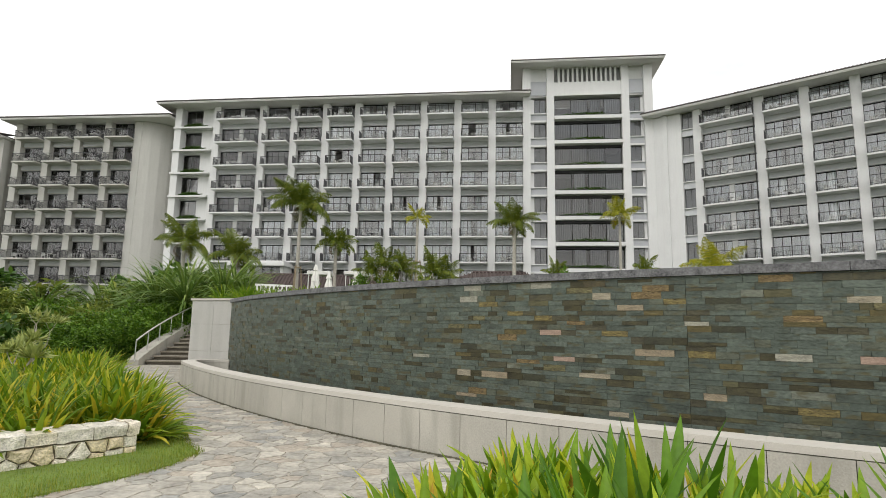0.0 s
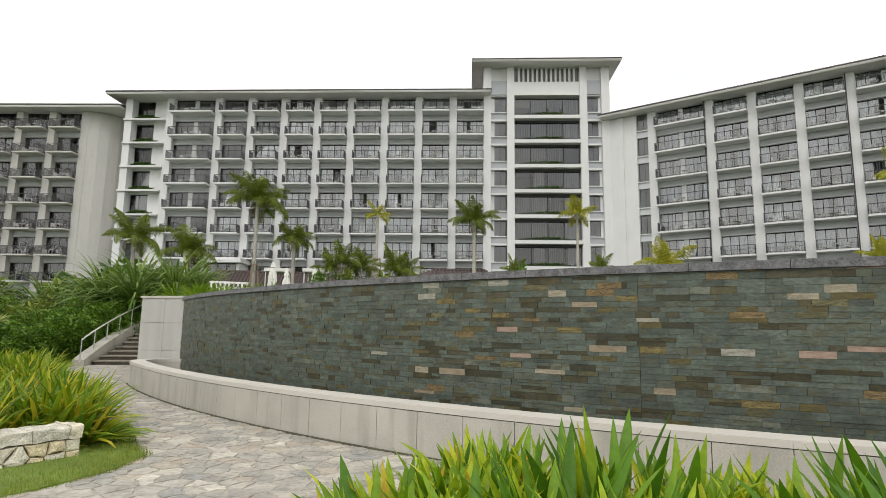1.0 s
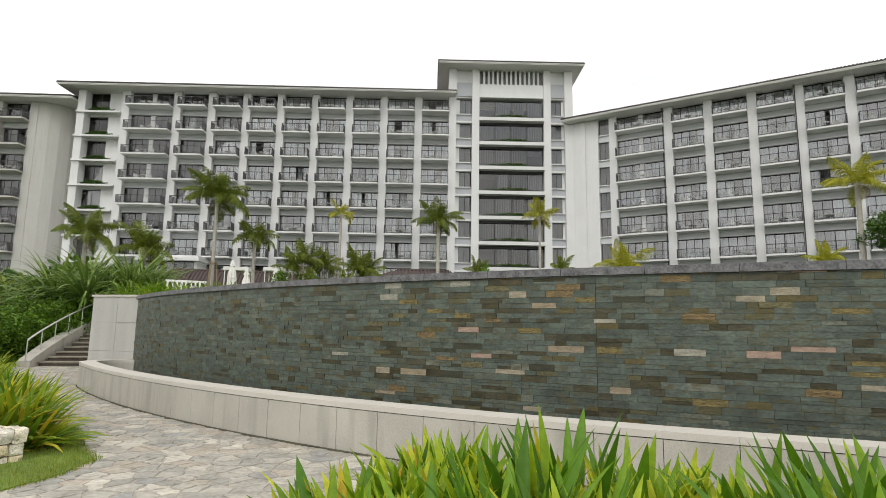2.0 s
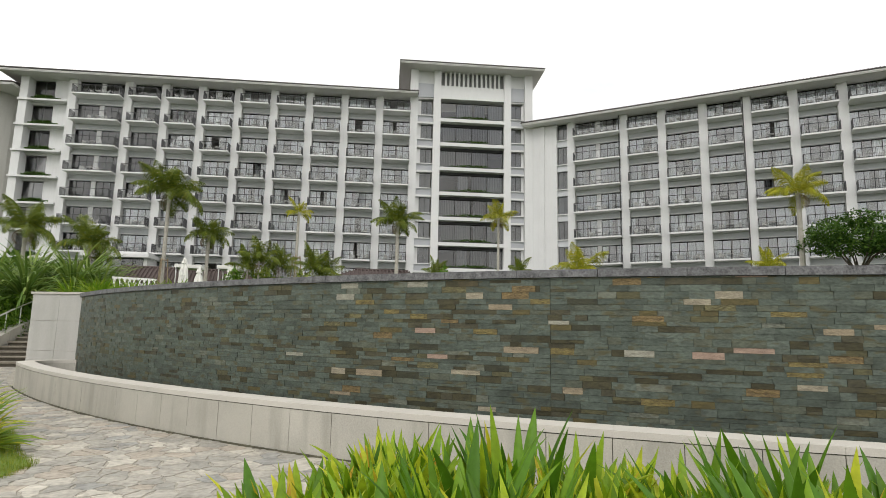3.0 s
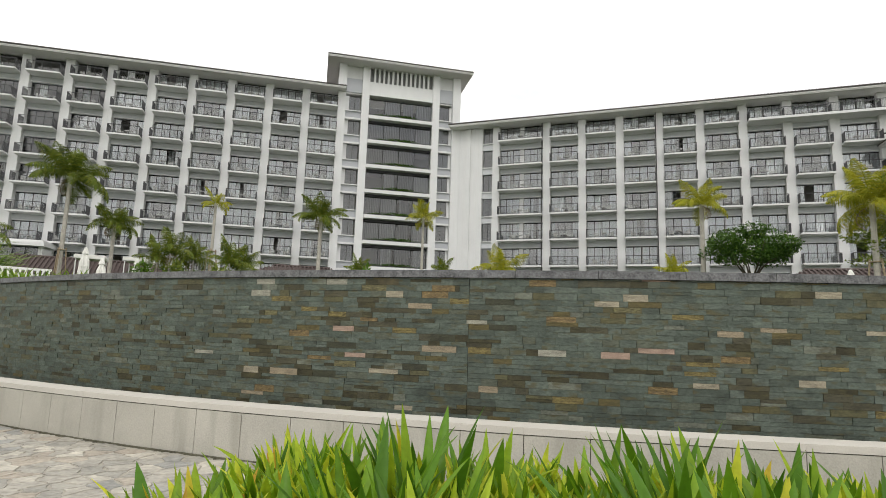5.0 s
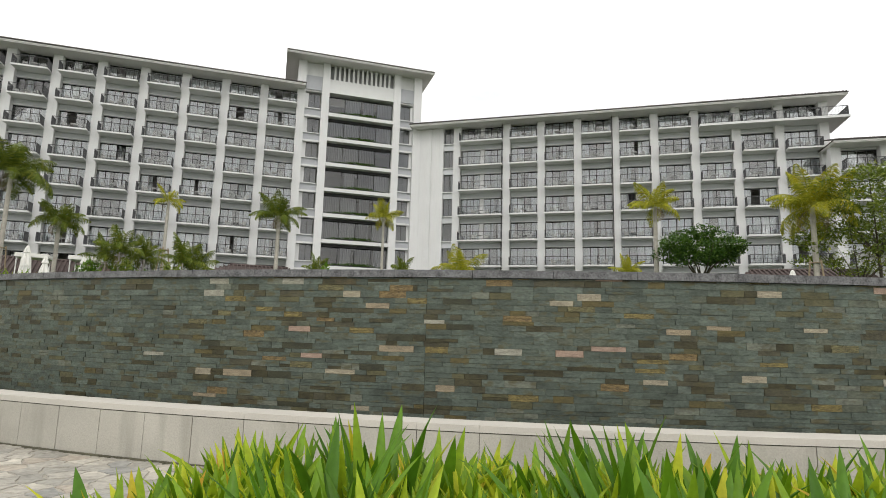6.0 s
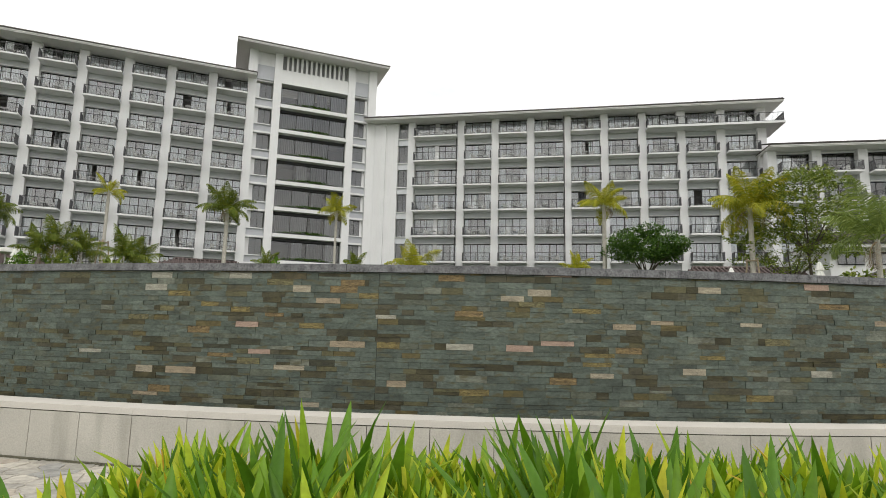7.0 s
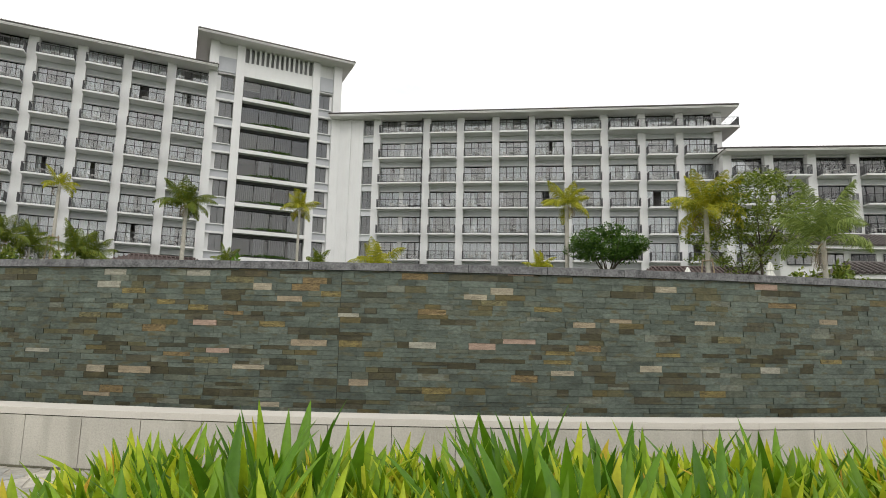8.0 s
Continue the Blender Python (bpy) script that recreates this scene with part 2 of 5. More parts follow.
TIMBER = material("weathered_timber", (0.30, 0.24, 0.16), 0.85, 0.25, 5, 40, 0.3)
CANVAS = material("white_canvas", (0.80, 0.79, 0.75), 0.9, 0.05, 3, 40, 0.1)
PALE_PLASTIC = material("pale_grey_resin", (0.58, 0.58, 0.57), 0.55, 0.06, 2, 20, 0.0)
WHITE_PAINT = material("white_gloss_paint", (0.78, 0.78, 0.76), 0.5, 0.05, 2, 20, 0.0)


# ---- building blocks ----
def mesh_of(name, bm, mat):
    me = bpy.data.meshes.new(name)
    bm.normal_update()
    bm.to_mesh(me)
    bm.free()
    me.materials.append(mat)
    return me


def put(name, me, parent=None, m=None, label=""):
    ob = new(name, me)
    if parent is not None:
        ob.parent = parent
    if m is not None:
        ob.matrix_basis = m
    if label:
        ob["label"] = label
    return ob


def part(name, bm, mat, parent, label=""):
    return put(name, mesh_of(name, bm, mat), parent, None, label)


def thing(name, m, label, category, group="", kind=""):
    ob = new(name)
    ob.empty_display_size = 0.2
    ob.matrix_basis = m
    return tagged(ob, label, category, group, kind)


def at(x, y, z):
    return Matrix.Translation((x, y, z))


def box(bm, x0, x1, y0, y1, z0, z1):
    v = [bm.verts.new(c) for c in ((x0, y0, z0), (x1, y0, z0), (x1, y1, z0), (x0, y1, z0), (x0, y0, z1), (x1, y0, z1), (x1, y1, z1), (x0, y1, z1))]
    for f in ((3, 2, 1, 0), (4, 5, 6, 7), (0, 1, 5, 4), (1, 2, 6, 5), (2, 3, 7, 6), (3, 0, 4, 7)):
        bm.faces.new([v[i] for i in f])
    return v


def boxes(*specs):
    bm = bmesh.new()
    for s in specs:
        box(bm, *s)
    return bm


def cell_solid(xs, ys, zs, solid):
    """One closed mesh from the filled cells of an uneven grid."""
    bm = bmesh.new()
    vs = {}

    def vert(i, j, k):
        if (i, j, k) not in vs:
            vs[i, j, k] = bm.verts.new((xs[i], ys[j], zs[k]))
        return vs[i, j, k]
    for i, j, k in sorted(solid):
        for d, quad in (((-1, 0, 0), ((0, 0, 0), (0, 0, 1), (0, 1, 1), (0, 1, 0))), ((1, 0, 0), ((1, 0, 0), (1, 1, 0), (1, 1, 1), (1, 0, 1))),
                        ((0, -1, 0), ((0, 0, 0), (1, 0, 0), (1, 0, 1), (0, 0, 1))), ((0, 1, 0), ((0, 1, 0), (0, 1, 1), (1, 1, 1), (1, 1, 0))),
                        ((0, 0, -1), ((0, 0, 0), (0, 1, 0), (1, 1, 0), (1, 0, 0))), ((0, 0, 1), ((0, 0, 1), (1, 0, 1), (1, 1, 1), (0, 1, 1)))):
            if (i + d[0], j + d[1], k + d[2]) not in solid:
                bm.faces.new([vert(i + a, j + b, k + c) for a, b, c in quad])
    return bm


def tube(bm, pts, radii, sides=8, caps=True):
    """A tube through the points, with a radius at each."""
    rings = []
    for i, p in enumerate(pts):
        p = Vector(p)
        d = (Vector(pts[min(i + 1, len(pts) - 1)]) - Vector(pts[max(i - 1, 0)])).normalized()
        a = d.cross(Vector((0, 0, 1)))
        if a.length < 0.05:
            a = d.cross(Vector((0, 1, 0)))
        a.normalize()
        b = d.cross(a)
        r = radii[i] if isinstance(radii, (list, tuple)) else radii
        rings.append([bm.verts.new(p + r * (math.cos(2 * math.pi * k / sides) * a + math.sin(2 * math.pi * k / sides) * b)) for k in range(sides)])
    for u, w in zip(rings, rings[1:]):
        for k in range(sides):
            bm.faces.new((u[k], u[(k + 1) % sides], w[(k + 1) % sides], w[k]))
    if caps:
        bm.faces.new(rings[0][::-1])
        bm.faces.new(rings[-1])


# ---- the round terrace: centre and radii ----
CX, CY = 18.67, 30.43
R_SLATE, R_LOW, Z_CAP, Z_LOW = 28.35, 29.65, 2.37, 0.61


def polar(r, deg, z=0.0):
    return Vector((CX + r * math.cos(radians(deg)), CY + r * math.sin(radians(deg)), z))


def arc_block(bm, r0, r1, a0, a1, z0, z1, n=1):
    """A block between two radii, two angles (degrees) and two heights."""
    rows = []
    for i in range(n + 1):
        a = a0 + (a1 - a0) * i / n
        rows.append([bm.verts.new(polar(r, a, z)) for r, z in ((r1, z0), (r1, z1), (r0, z1), (r0, z0))])
    for u, w in zip(rows, rows[1:]):
        for k in range(4):
            bm.faces.new((u[k], w[k], w[(k + 1) % 4], u[(k + 1) % 4]))
    bm.faces.new(rows[0])
    bm.faces.new(rows[-1][::-1])


def smooth(a, b, x):
    t = min(1, max(0, (x - a) / (b - a)))
    return t * t * (3 - 2 * t)


def ground_height(x, y):
    """The lie of the land outside the round terrace: flat by the path, a planted bank behind it, rising ground by the buildings."""
    r = math.hypot(x - CX, y - CY)
    hill = 3.2 * smooth(18, 60, y) * smooth(33, 42, r)
    bank = 1.3 * smooth(33.5, 44, r) * smooth(4, 16, y) * smooth(-3, -9, x)
    return max(hill, bank) - 0.06


def build_terrace():
    """The raised ground inside the slate wall, one sheet over the whole round."""
    bm = bmesh.new()
    rows = []
    for j in range(15):
        r = 28.2 * (1 - j / 15)
        rows.append([bm.verts.new((CX + r * math.cos(2 * math.pi * i / 96), CY + r * math.sin(2 * math.pi * i / 96),
                                   2.2 + 2.0 * smooth(24, 56, CY + r * math.sin(2 * math.pi * i / 96)))) for i in range(96)])
    for u, w in zip(rows, rows[1:]):
        for i in range(96):
            bm.faces.new((u[i], u[(i + 1) % 96], w[(i + 1) % 96], w[i]))
    bm.faces.new(rows[-1])
    tagged(put("terrace", mesh_of("terrace", bm, GROUND)), "raised planted terrace behind the slate wall", "ground", kind="structure")


def build_ground():
    bm = bmesh.new()
    xs = [-2000, -600, -250, -150] + [-100 + 2.0 * i for i in range(101)] + [150, 250, 600, 2000]
    ys = [-2000, -600, -200, -60] + [-20 + 1.5 * i for i in range(81)] + [130, 180, 300, 700, 2000]
    grid = [[bm.verts.new((x, y, ground_height(x, y))) for x in xs] for y in ys]
    for j in range(len(ys) - 1):
        for i in range(len(xs) - 1):
            bm.faces.new((grid[j][i], grid[j][i + 1], grid[j + 1][i + 1], grid[j + 1][i]))
    ob = put("ground", mesh_of("ground", bm, GROUND))
    tagged(ob, "planted earth and grass rising towards the hotel", "ground", kind="structure")


build_ground()
build_terrace()


# ---- the slate wall, its base wall and the stairs ----
def build_slate_core():
    bm = bmesh.new()
    arc_block(bm, R_SLATE - 0.5, R_SLATE - 0.03, -151.6, -60, -0.3, Z_CAP - 0.10, 90)
    ob = put("wall_slate", mesh_of("wall_slate", bm, SLATE_BACK))
    tagged(ob, "curved garden wall clad in grey-green and rust split slate", "wall", kind="structure")
    a = -151.8
    rng = random.Random(4)
    while a < -60:
        w = min(2.1, -60 - a)
        bm = bmesh.new()
        arc_block(bm, R_SLATE - 0.52, R_SLATE + 0.035, a + 0.006, a + w - 0.006, Z_CAP - 0.10, Z_CAP + rng.uniform(-0.002, 0.002), 4)
        part("coping_stone", bm, GRANITE, ob)
        a += w
    return ob


def build_low_wall():
    """Pale seat-height wall on a concentric curve: faced panels under a projecting cap, with a rounded end."""
    bm = bmesh.new()
    arc_block(bm, R_LOW - 0.34, R_LOW - 0.02, -150.0, -60, -0.3, Z_LOW - 0.07, 90)
    ob = put("wall_low", mesh_of("wall_low", bm, MOSS))
    tagged(ob, "low curved wall of pale stone panels with a cap", "wall", kind="structure")
    step = 0.66 / R_LOW * 180 / math.pi
    rng = random.Random(7)
    first = -128.35 - 17 * step
    for i in range(54):
        a = first + i * step
        bm = bmesh.new()
        arc_block(bm, R_LOW - 0.03, R_LOW + rng.uniform(0, 0.002), a + 0.008, a + step - 0.008, -0.06, Z_LOW - 0.081, 2)
        part("stone_panel", bm, PALE_STONE, ob)
        bm = bmesh.new()
        arc_block(bm, R_LOW - 0.37, R_LOW + 0.001, a + 0.0015, a + step - 0.0015, Z_LOW - 0.070, Z_LOW, 2)
        bmesh.ops.bevel(bm, geom=[e for e in bm.edges if all(v.co.z > Z_LOW - 0.01 for v in e.verts) and abs(math.hypot(e.verts[0].co.x - CX, e.verts[0].co.y - CY) - math.hypot(e.verts[1].co.x - CX, e.verts[1].co.y - CY)) < 0.05], offset=0.012, segments=2, affect="EDGES")
        part("cap_stone", bm, CAP_STONE, ob)
    bm = bmesh.new()
    arc_block(bm, R_LOW - 0.01, R_LOW + 0.028, -150.0, -98, -0.05, 0.016, 80)
    part("base_joint", bm, MOSS, ob, "dark mossy joint at the foot of the wall")
    # the rounded end that turns back to the cladded pier
    for name, mat, off, z0, z1 in (("end_panel", PALE_STONE, 0.0, -0.06, Z_LOW - 0.075), ("end_cap", CAP_STONE, 0.008, Z_LOW - 0.070, Z_LOW)):
        bm = bmesh.new()
        pin = polar(R_LOW - 0.85, first)
        rows = []
        for k in range(15):
            g = radians(first) - k / 14 * radians(150)
            d = Vector((math.cos(g), math.sin(g), 0))
            o, i2 = pin + d * (0.85 + off), pin + d * 0.48
            rows.append([bm.verts.new((q.x, q.y, z)) for q, z in ((o, z0), (o, z1), (i2, z1), (i2, z0))])
        for u, w in zip(rows, rows[1:]):
            for k in range(4):
                bm.faces.new((u[k], u[(k + 1) % 4], w[(k + 1) % 4], w[k]))
        bm.faces.new(rows[0]); bm.faces.new(rows[-1])
        bmesh.ops.recalc_face_normals(bm, faces=bm.faces)
        part(name, bm, mat, ob)
    bm = bmesh.new()
    arc_block(bm, R_SLATE - 0.1, R_LOW - 0.3, -151.5, -60, -0.2, 0.22, 90)
    tagged(put("trough_floor", mesh_of("trough_floor", bm, SOIL)), "dark bed between the slate wall and low wall", "ground", kind="structure")


def build_pier():
    """The light cladded end of the wall, facing the path, and the flank beside the stairs."""
    p0, p1 = Vector((-6.05, 16.9, 0)), Vector((-7.62, 17.5, 0))
    d = (p1 - p0).normalized()
    nrm = Vector((d.y, -d.x, 0))
    if nrm.y > 0:
        nrm = -nrm
    bm = bmesh.new()
    back = p1 + Vector((-2.0, 9.5, 0))
    ring = [p0, p1, back, back + Vector((3.0, 0.5, 0)), p0 + Vector((2.5, 3.0, 0))]
    lo = [bm.verts.new((q.x, q.y, -0.2)) for q in ring]
    hi = [bm.verts.new((q.x, q.y, Z_CAP - 0.02)) for q in ring]
    for i in range(5):
        bm.faces.new((lo[i], lo[(i + 1) % 5], hi[(i + 1) % 5], hi[i]))
    bm.faces.new(hi)
    bmesh.ops.recalc_face_normals(bm, faces=bm.faces)
    ob = put("wall_pier", mesh_of("wall_pier", bm, MORTAR))
    tagged(ob, "light grey cladded end of the garden wall", "wall", kind="structure")
    length = (p1 - p0).length
    for i in range(2):
        for j in range(3):
            bm = bmesh.new()
            a, b = p0 + d * (length * (0.52 if i else 0) + 0.004), p0 + d * (length * (1.02 if i else 0.52) - 0.004)
            z0, z1 = (0.0, 0.82, 1.62)[j] + 0.004, (0.82, 1.62, Z_CAP - 0.03)[j] - 0.004
            vs = []
            for q in (a, b):
                for w in (0.0, 0.03):
                    for z in (z0, z1):
                        vs.append(bm.verts.new((q.x + nrm.x * w, q.y + nrm.y * w, z)))
            bmesh.ops.convex_hull(bm, input=vs)
            part("cladding_panel", bm, PLASTER, ob)
    bm = bmesh.new()
    vs = []
    for q in (p0 - d * 0.05, p1 + d * 0.08):
        for w in (-0.3, 0.06):
            for z in (Z_CAP - 0.028, Z_CAP + 0.03):
                vs.append(bm.verts.new((q.x + nrm.x * w, q.y + nrm.y * w, z)))
    bmesh.ops.convex_hull(bm, input=vs)
    part("coping", bm, CAP_STONE, ob)


def build_stairs():
    """Stone steps that climb away from the path behind the pier, with a curved stringer wall and a steel handrail."""
    root = thing("garden_stairs", at(-11.7, 22.9, 0), "weathered stone garden steps beside a pale curved wall", "stairs", kind="structure")
    for k in range(11):
        y, z = 0.56 * k, 0.165 * (k + 1)
        part("riser", boxes((0.0, 3.6, y + 0.02, y + 1.1, -0.2, z - 0.055)), RISER_STONE, root)
        part("tread", boxes((-0.02, 3.6, y - 0.03, y + 1.1, z - 0.051, z)), STEP_STONE, root)
    bm = bmesh.new()
    rows = []
    n = 18
    for i in range(n + 1):
        t = i / n
        x, y = -0.30 - 0.22 * math.sin(t * 2.6), -0.6 + 6.4 * t
        z = 0.22 + 1.85 * t ** 0.92
        rows.append([bm.verts.new(c) for c in ((x + 0.32, y, -0.2), (x + 0.32, y, z), (x - 0.12, y, z), (x - 0.12, y, -0.2))])
    for u, w in zip(rows, rows[1:]):
        for k in range(4):
            bm.faces.new((u[k], w[k], w[(k + 1) % 4], u[(k + 1) % 4]))
    bm.faces.new(rows[0][::-1]); bm.faces.new(rows[-1])
    bmesh.ops.recalc_face_normals(bm, faces=bm.faces)
    part("stringer_wall", bm, PALE_STONE, root, "pale curved stringer wall")
    rail = thing("handrail", at(-11.7, 22.9, 0), "curved steel handrail on the stringer wall", "handrail")
    pts = []
    for i in range(n + 1):
        t = i / n
        pts.append((-0.14 - 0.22 * math.sin(t * 2.6), -0.6 + 6.4 * t, 0.22 + 1.85 * t ** 0.92 + 0.74))
    bm = bmesh.new()
    tube(bm, pts, 0.032, 8)
    part("rail_tube", bm, STEEL, rail)
    for i in (0, 3, 6, 9, 12, 15, 18):
        bm = bmesh.new()
        x, y, z = pts[i]
        tube(bm, [(x, y, z - 0.80), (x, y, z)], 0.022, 8)
        part("post", bm, STEEL, rail)


wall_slate = build_slate_core()
build_low_wall()
build_pier()
build_stairs()


def leaf_cloud(name, seed, n, rx, ry, rz, size, mat, lumps=9, flat=0.0, lump=(0.28, 0.5)):
    """Foliage: small folded leaves gathered in uneven lumps round a crown."""
    rng = random.Random(seed)
    bm = bmesh.new()
    centres = []
    for _ in range(lumps):
        a, c = rng.uniform(0, 6.283), rng.uniform(-0.75, 1)
        k = math.sqrt(max(0, 1 - c * c)) * rng.uniform(0.35, 0.9)
        centres.append((Vector((rx * k * math.cos(a), ry * k * math.sin(a), rz * c * 0.72)), rng.uniform(*lump)))
    for _ in range(n):
        c, s = rng.choice(centres)
        d = Vector((rng.gauss(0, 1), rng.gauss(0, 1), rng.gauss(0, 1))).normalized() * rng.uniform(0.55, 1.0) ** 0.5
        p = c + Vector((d.x * rx * s, d.y * ry * s, d.z * rz * s * (1 - flat)))
        u = Vector((rng.gauss(0, 1), rng.gauss(0, 1), rng.gauss(0, 0.6))).normalized()
        w = u.cross(Vector((rng.gauss(0, 0.5), rng.gauss(0, 0.5), 1))).normalized()
        l = size * rng.uniform(0.7, 1.3)
        v = [bm.verts.new(q) for q in (p, p + u * l * 0.5 + w * l * 0.26, p + u * l, p + u * l * 0.5 - w * l * 0.26)]
        bm.faces.new(v)
    return mesh_of(name, bm, mat)


# ---- hotel blocks ----
STOREY = 3.37


def window_set(width, height, panes):
    """Meshes for a glazed wall: frame and one pane, shared by all alike."""
    xs = []
    for i in range(panes + 1):
        x = -width / 2 + width * i / panes
        xs += [max(x - 0.03, -width / 2), min(x + 0.03, width / 2)]
    zs = [0, 0.07, height - 0.10, height]
    bm = bmesh.new()
    vs = [[bm.verts.new((x, 0, z)) for x in xs] for z in zs]
    for j in range(3):
        for i in range(len(xs) - 1):
            if j != 1 or i % 2 == 0:
                bm.faces.new((vs[j][i], vs[j][i + 1], vs[j + 1][i + 1], vs[j + 1][i]))
    bmesh.ops.solidify(bm, geom=bm.faces[:], thickness=-0.07)
    frame_mesh = mesh_of("window_frame", bm, DARK_FRAME)
    pw = width / panes
    return frame_mesh, pw


def pane_mesh(w, h, mat):
    return mesh_of("pane", boxes((-w / 2, w / 2, 0, 0.012, 0, h)), mat)


def curtain_mesh(w, h):
    bm = bmesh.new()
    n = max(6, int(w / 0.07))
    rows = []
    for i in range(n + 1):
        x = -w / 2 + w * i / n
        y = 0.04 * math.sin(i * 1.9) + 0.015 * math.sin(i * 5.1)
        rows.append((bm.verts.new((x, y, 0)), bm.verts.new((x, y, h))))
    for u, v in zip(rows, rows[1:]):
        bm.faces.new((u[0], v[0], v[1], u[1]))
    bmesh.ops.solidify(bm, geom=bm.faces[:], thickness=0.012)
    return mesh_of("curtain", bm, CURTAIN)


def blind_mesh(w, h):
    return mesh_of("blind", boxes((-w / 2, w / 2, 0, 0.02, 0, h)), BLIND)


def railing_mesh(w, front, depth):
    """Balcony railing: top and bottom bars with thin balusters, round three sides."""
    bm = boxes((-w / 2, w / 2, front, front + 0.05, 1.03, 1.09), (-w / 2, w / 2, front + 0.01, front + 0.04, 0.08, 0.12))
    n = int(w / 0.14)
    for i in range(n + 1):
        x = -w / 2 + 0.02 + (w - 0.04) * i / n
        r = 0.022 if i in (0, n, n // 2) else 0.004
        box(bm, x - r, x + r, front + 0.015, front + 0.035, 0.0, 1.03)
    for sx in (-1, 1):
        x = sx * (w / 2 - 0.025)
        box(bm, x - 0.025, x + 0.025, front + 0.05, depth, 1.03, 1.09)
        m = max(2, int((depth - front) / 0.075))
        for i in range(1, m + 1):
            y = front + (depth - front) * i / m
            box(bm, x - 0.01, x + 0.01, y - 0.012, y + 0.012, 0.0, 1.03)
    return mesh_of("railing", bm, RAIL)


def balcony_mesh(w, front, depth, paint):
    """Balcony slab: a level top, an upright white edge and a drip groove under it."""
    bm = bmesh.new()
    prof = ((front, 0.0), (front, -0.19), (front + 0.10, -0.19), (front + 0.12, -0.165), (depth, -0.165), (depth, 0.0))
    ends = [[bm.verts.new((x, y, z)) for y, z in prof] for x in (-w / 2, w / 2)]
    for i in range(6):
        j = (i + 1) % 6
        bm.faces.new((ends[0][i], ends[0][j], ends[1][j], ends[1][i]))
    bm.faces.new(ends[0][::-1]); bm.faces.new(ends[1])
    bmesh.ops.recalc_face_normals(bm, faces=bm.faces)
    return mesh_of("balcony", bm, paint)


CACHE = {}


def cached(kind, *args):
    key = (kind,) + args
    if key not in CACHE:
        CACHE[key] = kind(*args)
    return CACHE[key]


BAYS = []


def glazing(root, x, y, z, width, height, panes, open_pane, rng, mat_key="clear", drapes=True):
    """One window: frame with panes under it, and curtains drawn to the sides."""
    fm, pw = cached(window_set, round(width, 2), round(height, 2), panes)
    win = put("window", fm, root, at(x, y, z))
    glass = GLASS if mat_key == "clear" else SMOKED
    pm = cached(pane_mesh, round(pw - 0.07, 3), round(height - 0.17, 2), glass)
    for i in range(panes):
        if i == open_pane:
            continue
        put("pane", pm, win, at(-width / 2 + pw * (i + 0.5), 0.03, 0.07))
    if not drapes:
        for i in range(panes):
            if rng.random() < 0.85:
                put("curtain", cached(curtain_mesh, round(pw * rng.choice((0.98, 0.98, 0.62)), 2), round(height - 0.1, 2)), win, at(-width / 2 + pw * (i + 0.5), 0.30, 0.04))
    if drapes:
        style = rng.random()
        spans = ((0.49, 0.49), (0.38, 0.38), (0.49, 0.25), (0.49, 0.45), (0.25, 0.25), (0.49, 0.49), (0.25, 0.49), (0.14, 0.22))[min(7, int(style * 8))]
        for side, sp in zip((-1, 1), spans):
            cw = round(width * sp, 2)
            put("curtain", cached(curtain_mesh, cw, round(height - 0.1, 2)), win, at(side * (width / 2 - cw / 2), 0.15, 0.02))
    return win


def block(root, columns, width_col, base, soffit, rng, floors_z, paint=WHITE, jut=1.15):
    """Columns, floor slabs, spandrels, balconies and windows of one stretch of facade. Local x runs along it, y goes in."""
    x0, x1 = columns[0], columns[-1]
    for cx in columns:
        part("column", boxes((cx - width_col / 2, cx + width_col / 2, 0.0, 1.0, base, soffit), (cx - 0.12, cx + 0.12, 1.0, 4.2, base, soffit)), paint, root)
    levels = list(floors_z)
    for k, z in enumerate(levels):
        part("floor_slab", boxes((x0, x1, 0.80, 4.2, z - 0.25, z - 0.004)), SOFFIT, root)
        top = levels[k - 1] - 0.17 if k else soffit
        wh = round(min(2.42, top - z - 0.10), 2)
        if top - z - 2.44 > 0.1:
            # greyer than the columns: the shade of the recess is put into its colour
            part("spandrel", boxes((x0, x1, 0.58, 0.82, z + 2.44, top)), GREY_WALL, root)
            part("window_ledge", boxes((x0, x1, 0.48, 0.58, z + 2.46, z + 2.56)), paint, root)
        for i, (a, b) in enumerate(zip(columns, columns[1:])):
            w = b - a - width_col
            mid = (a + b) / 2
            bw = round(w - 0.02, 2)
            bal = put("balcony", cached(balcony_mesh, bw, -jut, 0.76, paint), root, at(mid, 0, z))
            put("railing", cached(railing_mesh, round(bw - 0.06, 2), 0.03 - jut, 0.0), bal, at(0, 0, 0.0))
            hole = rng.choice((-1, -1, -1, -1, 1, 2)) if w < 5 else -1
            if w < 5:
                glazing(root, mid, 0.78, z + 0.01, round(w - 0.04, 2), wh, 4, hole, rng)
            else:
                part("partition", boxes((mid - 0.28, mid + 0.28, 0.70, 1.06, z + 0.002, z + wh)), WHITE, root)
                gw = round((w - 0.6) / 2 - 0.02, 2)
                for sx in (-1, 1):
                    glazing(root, mid + sx * (gw / 2 + 0.30), 0.78, z + 0.01, gw, wh, 3, -1, rng)
            BAYS.append((root, mid, z, w))


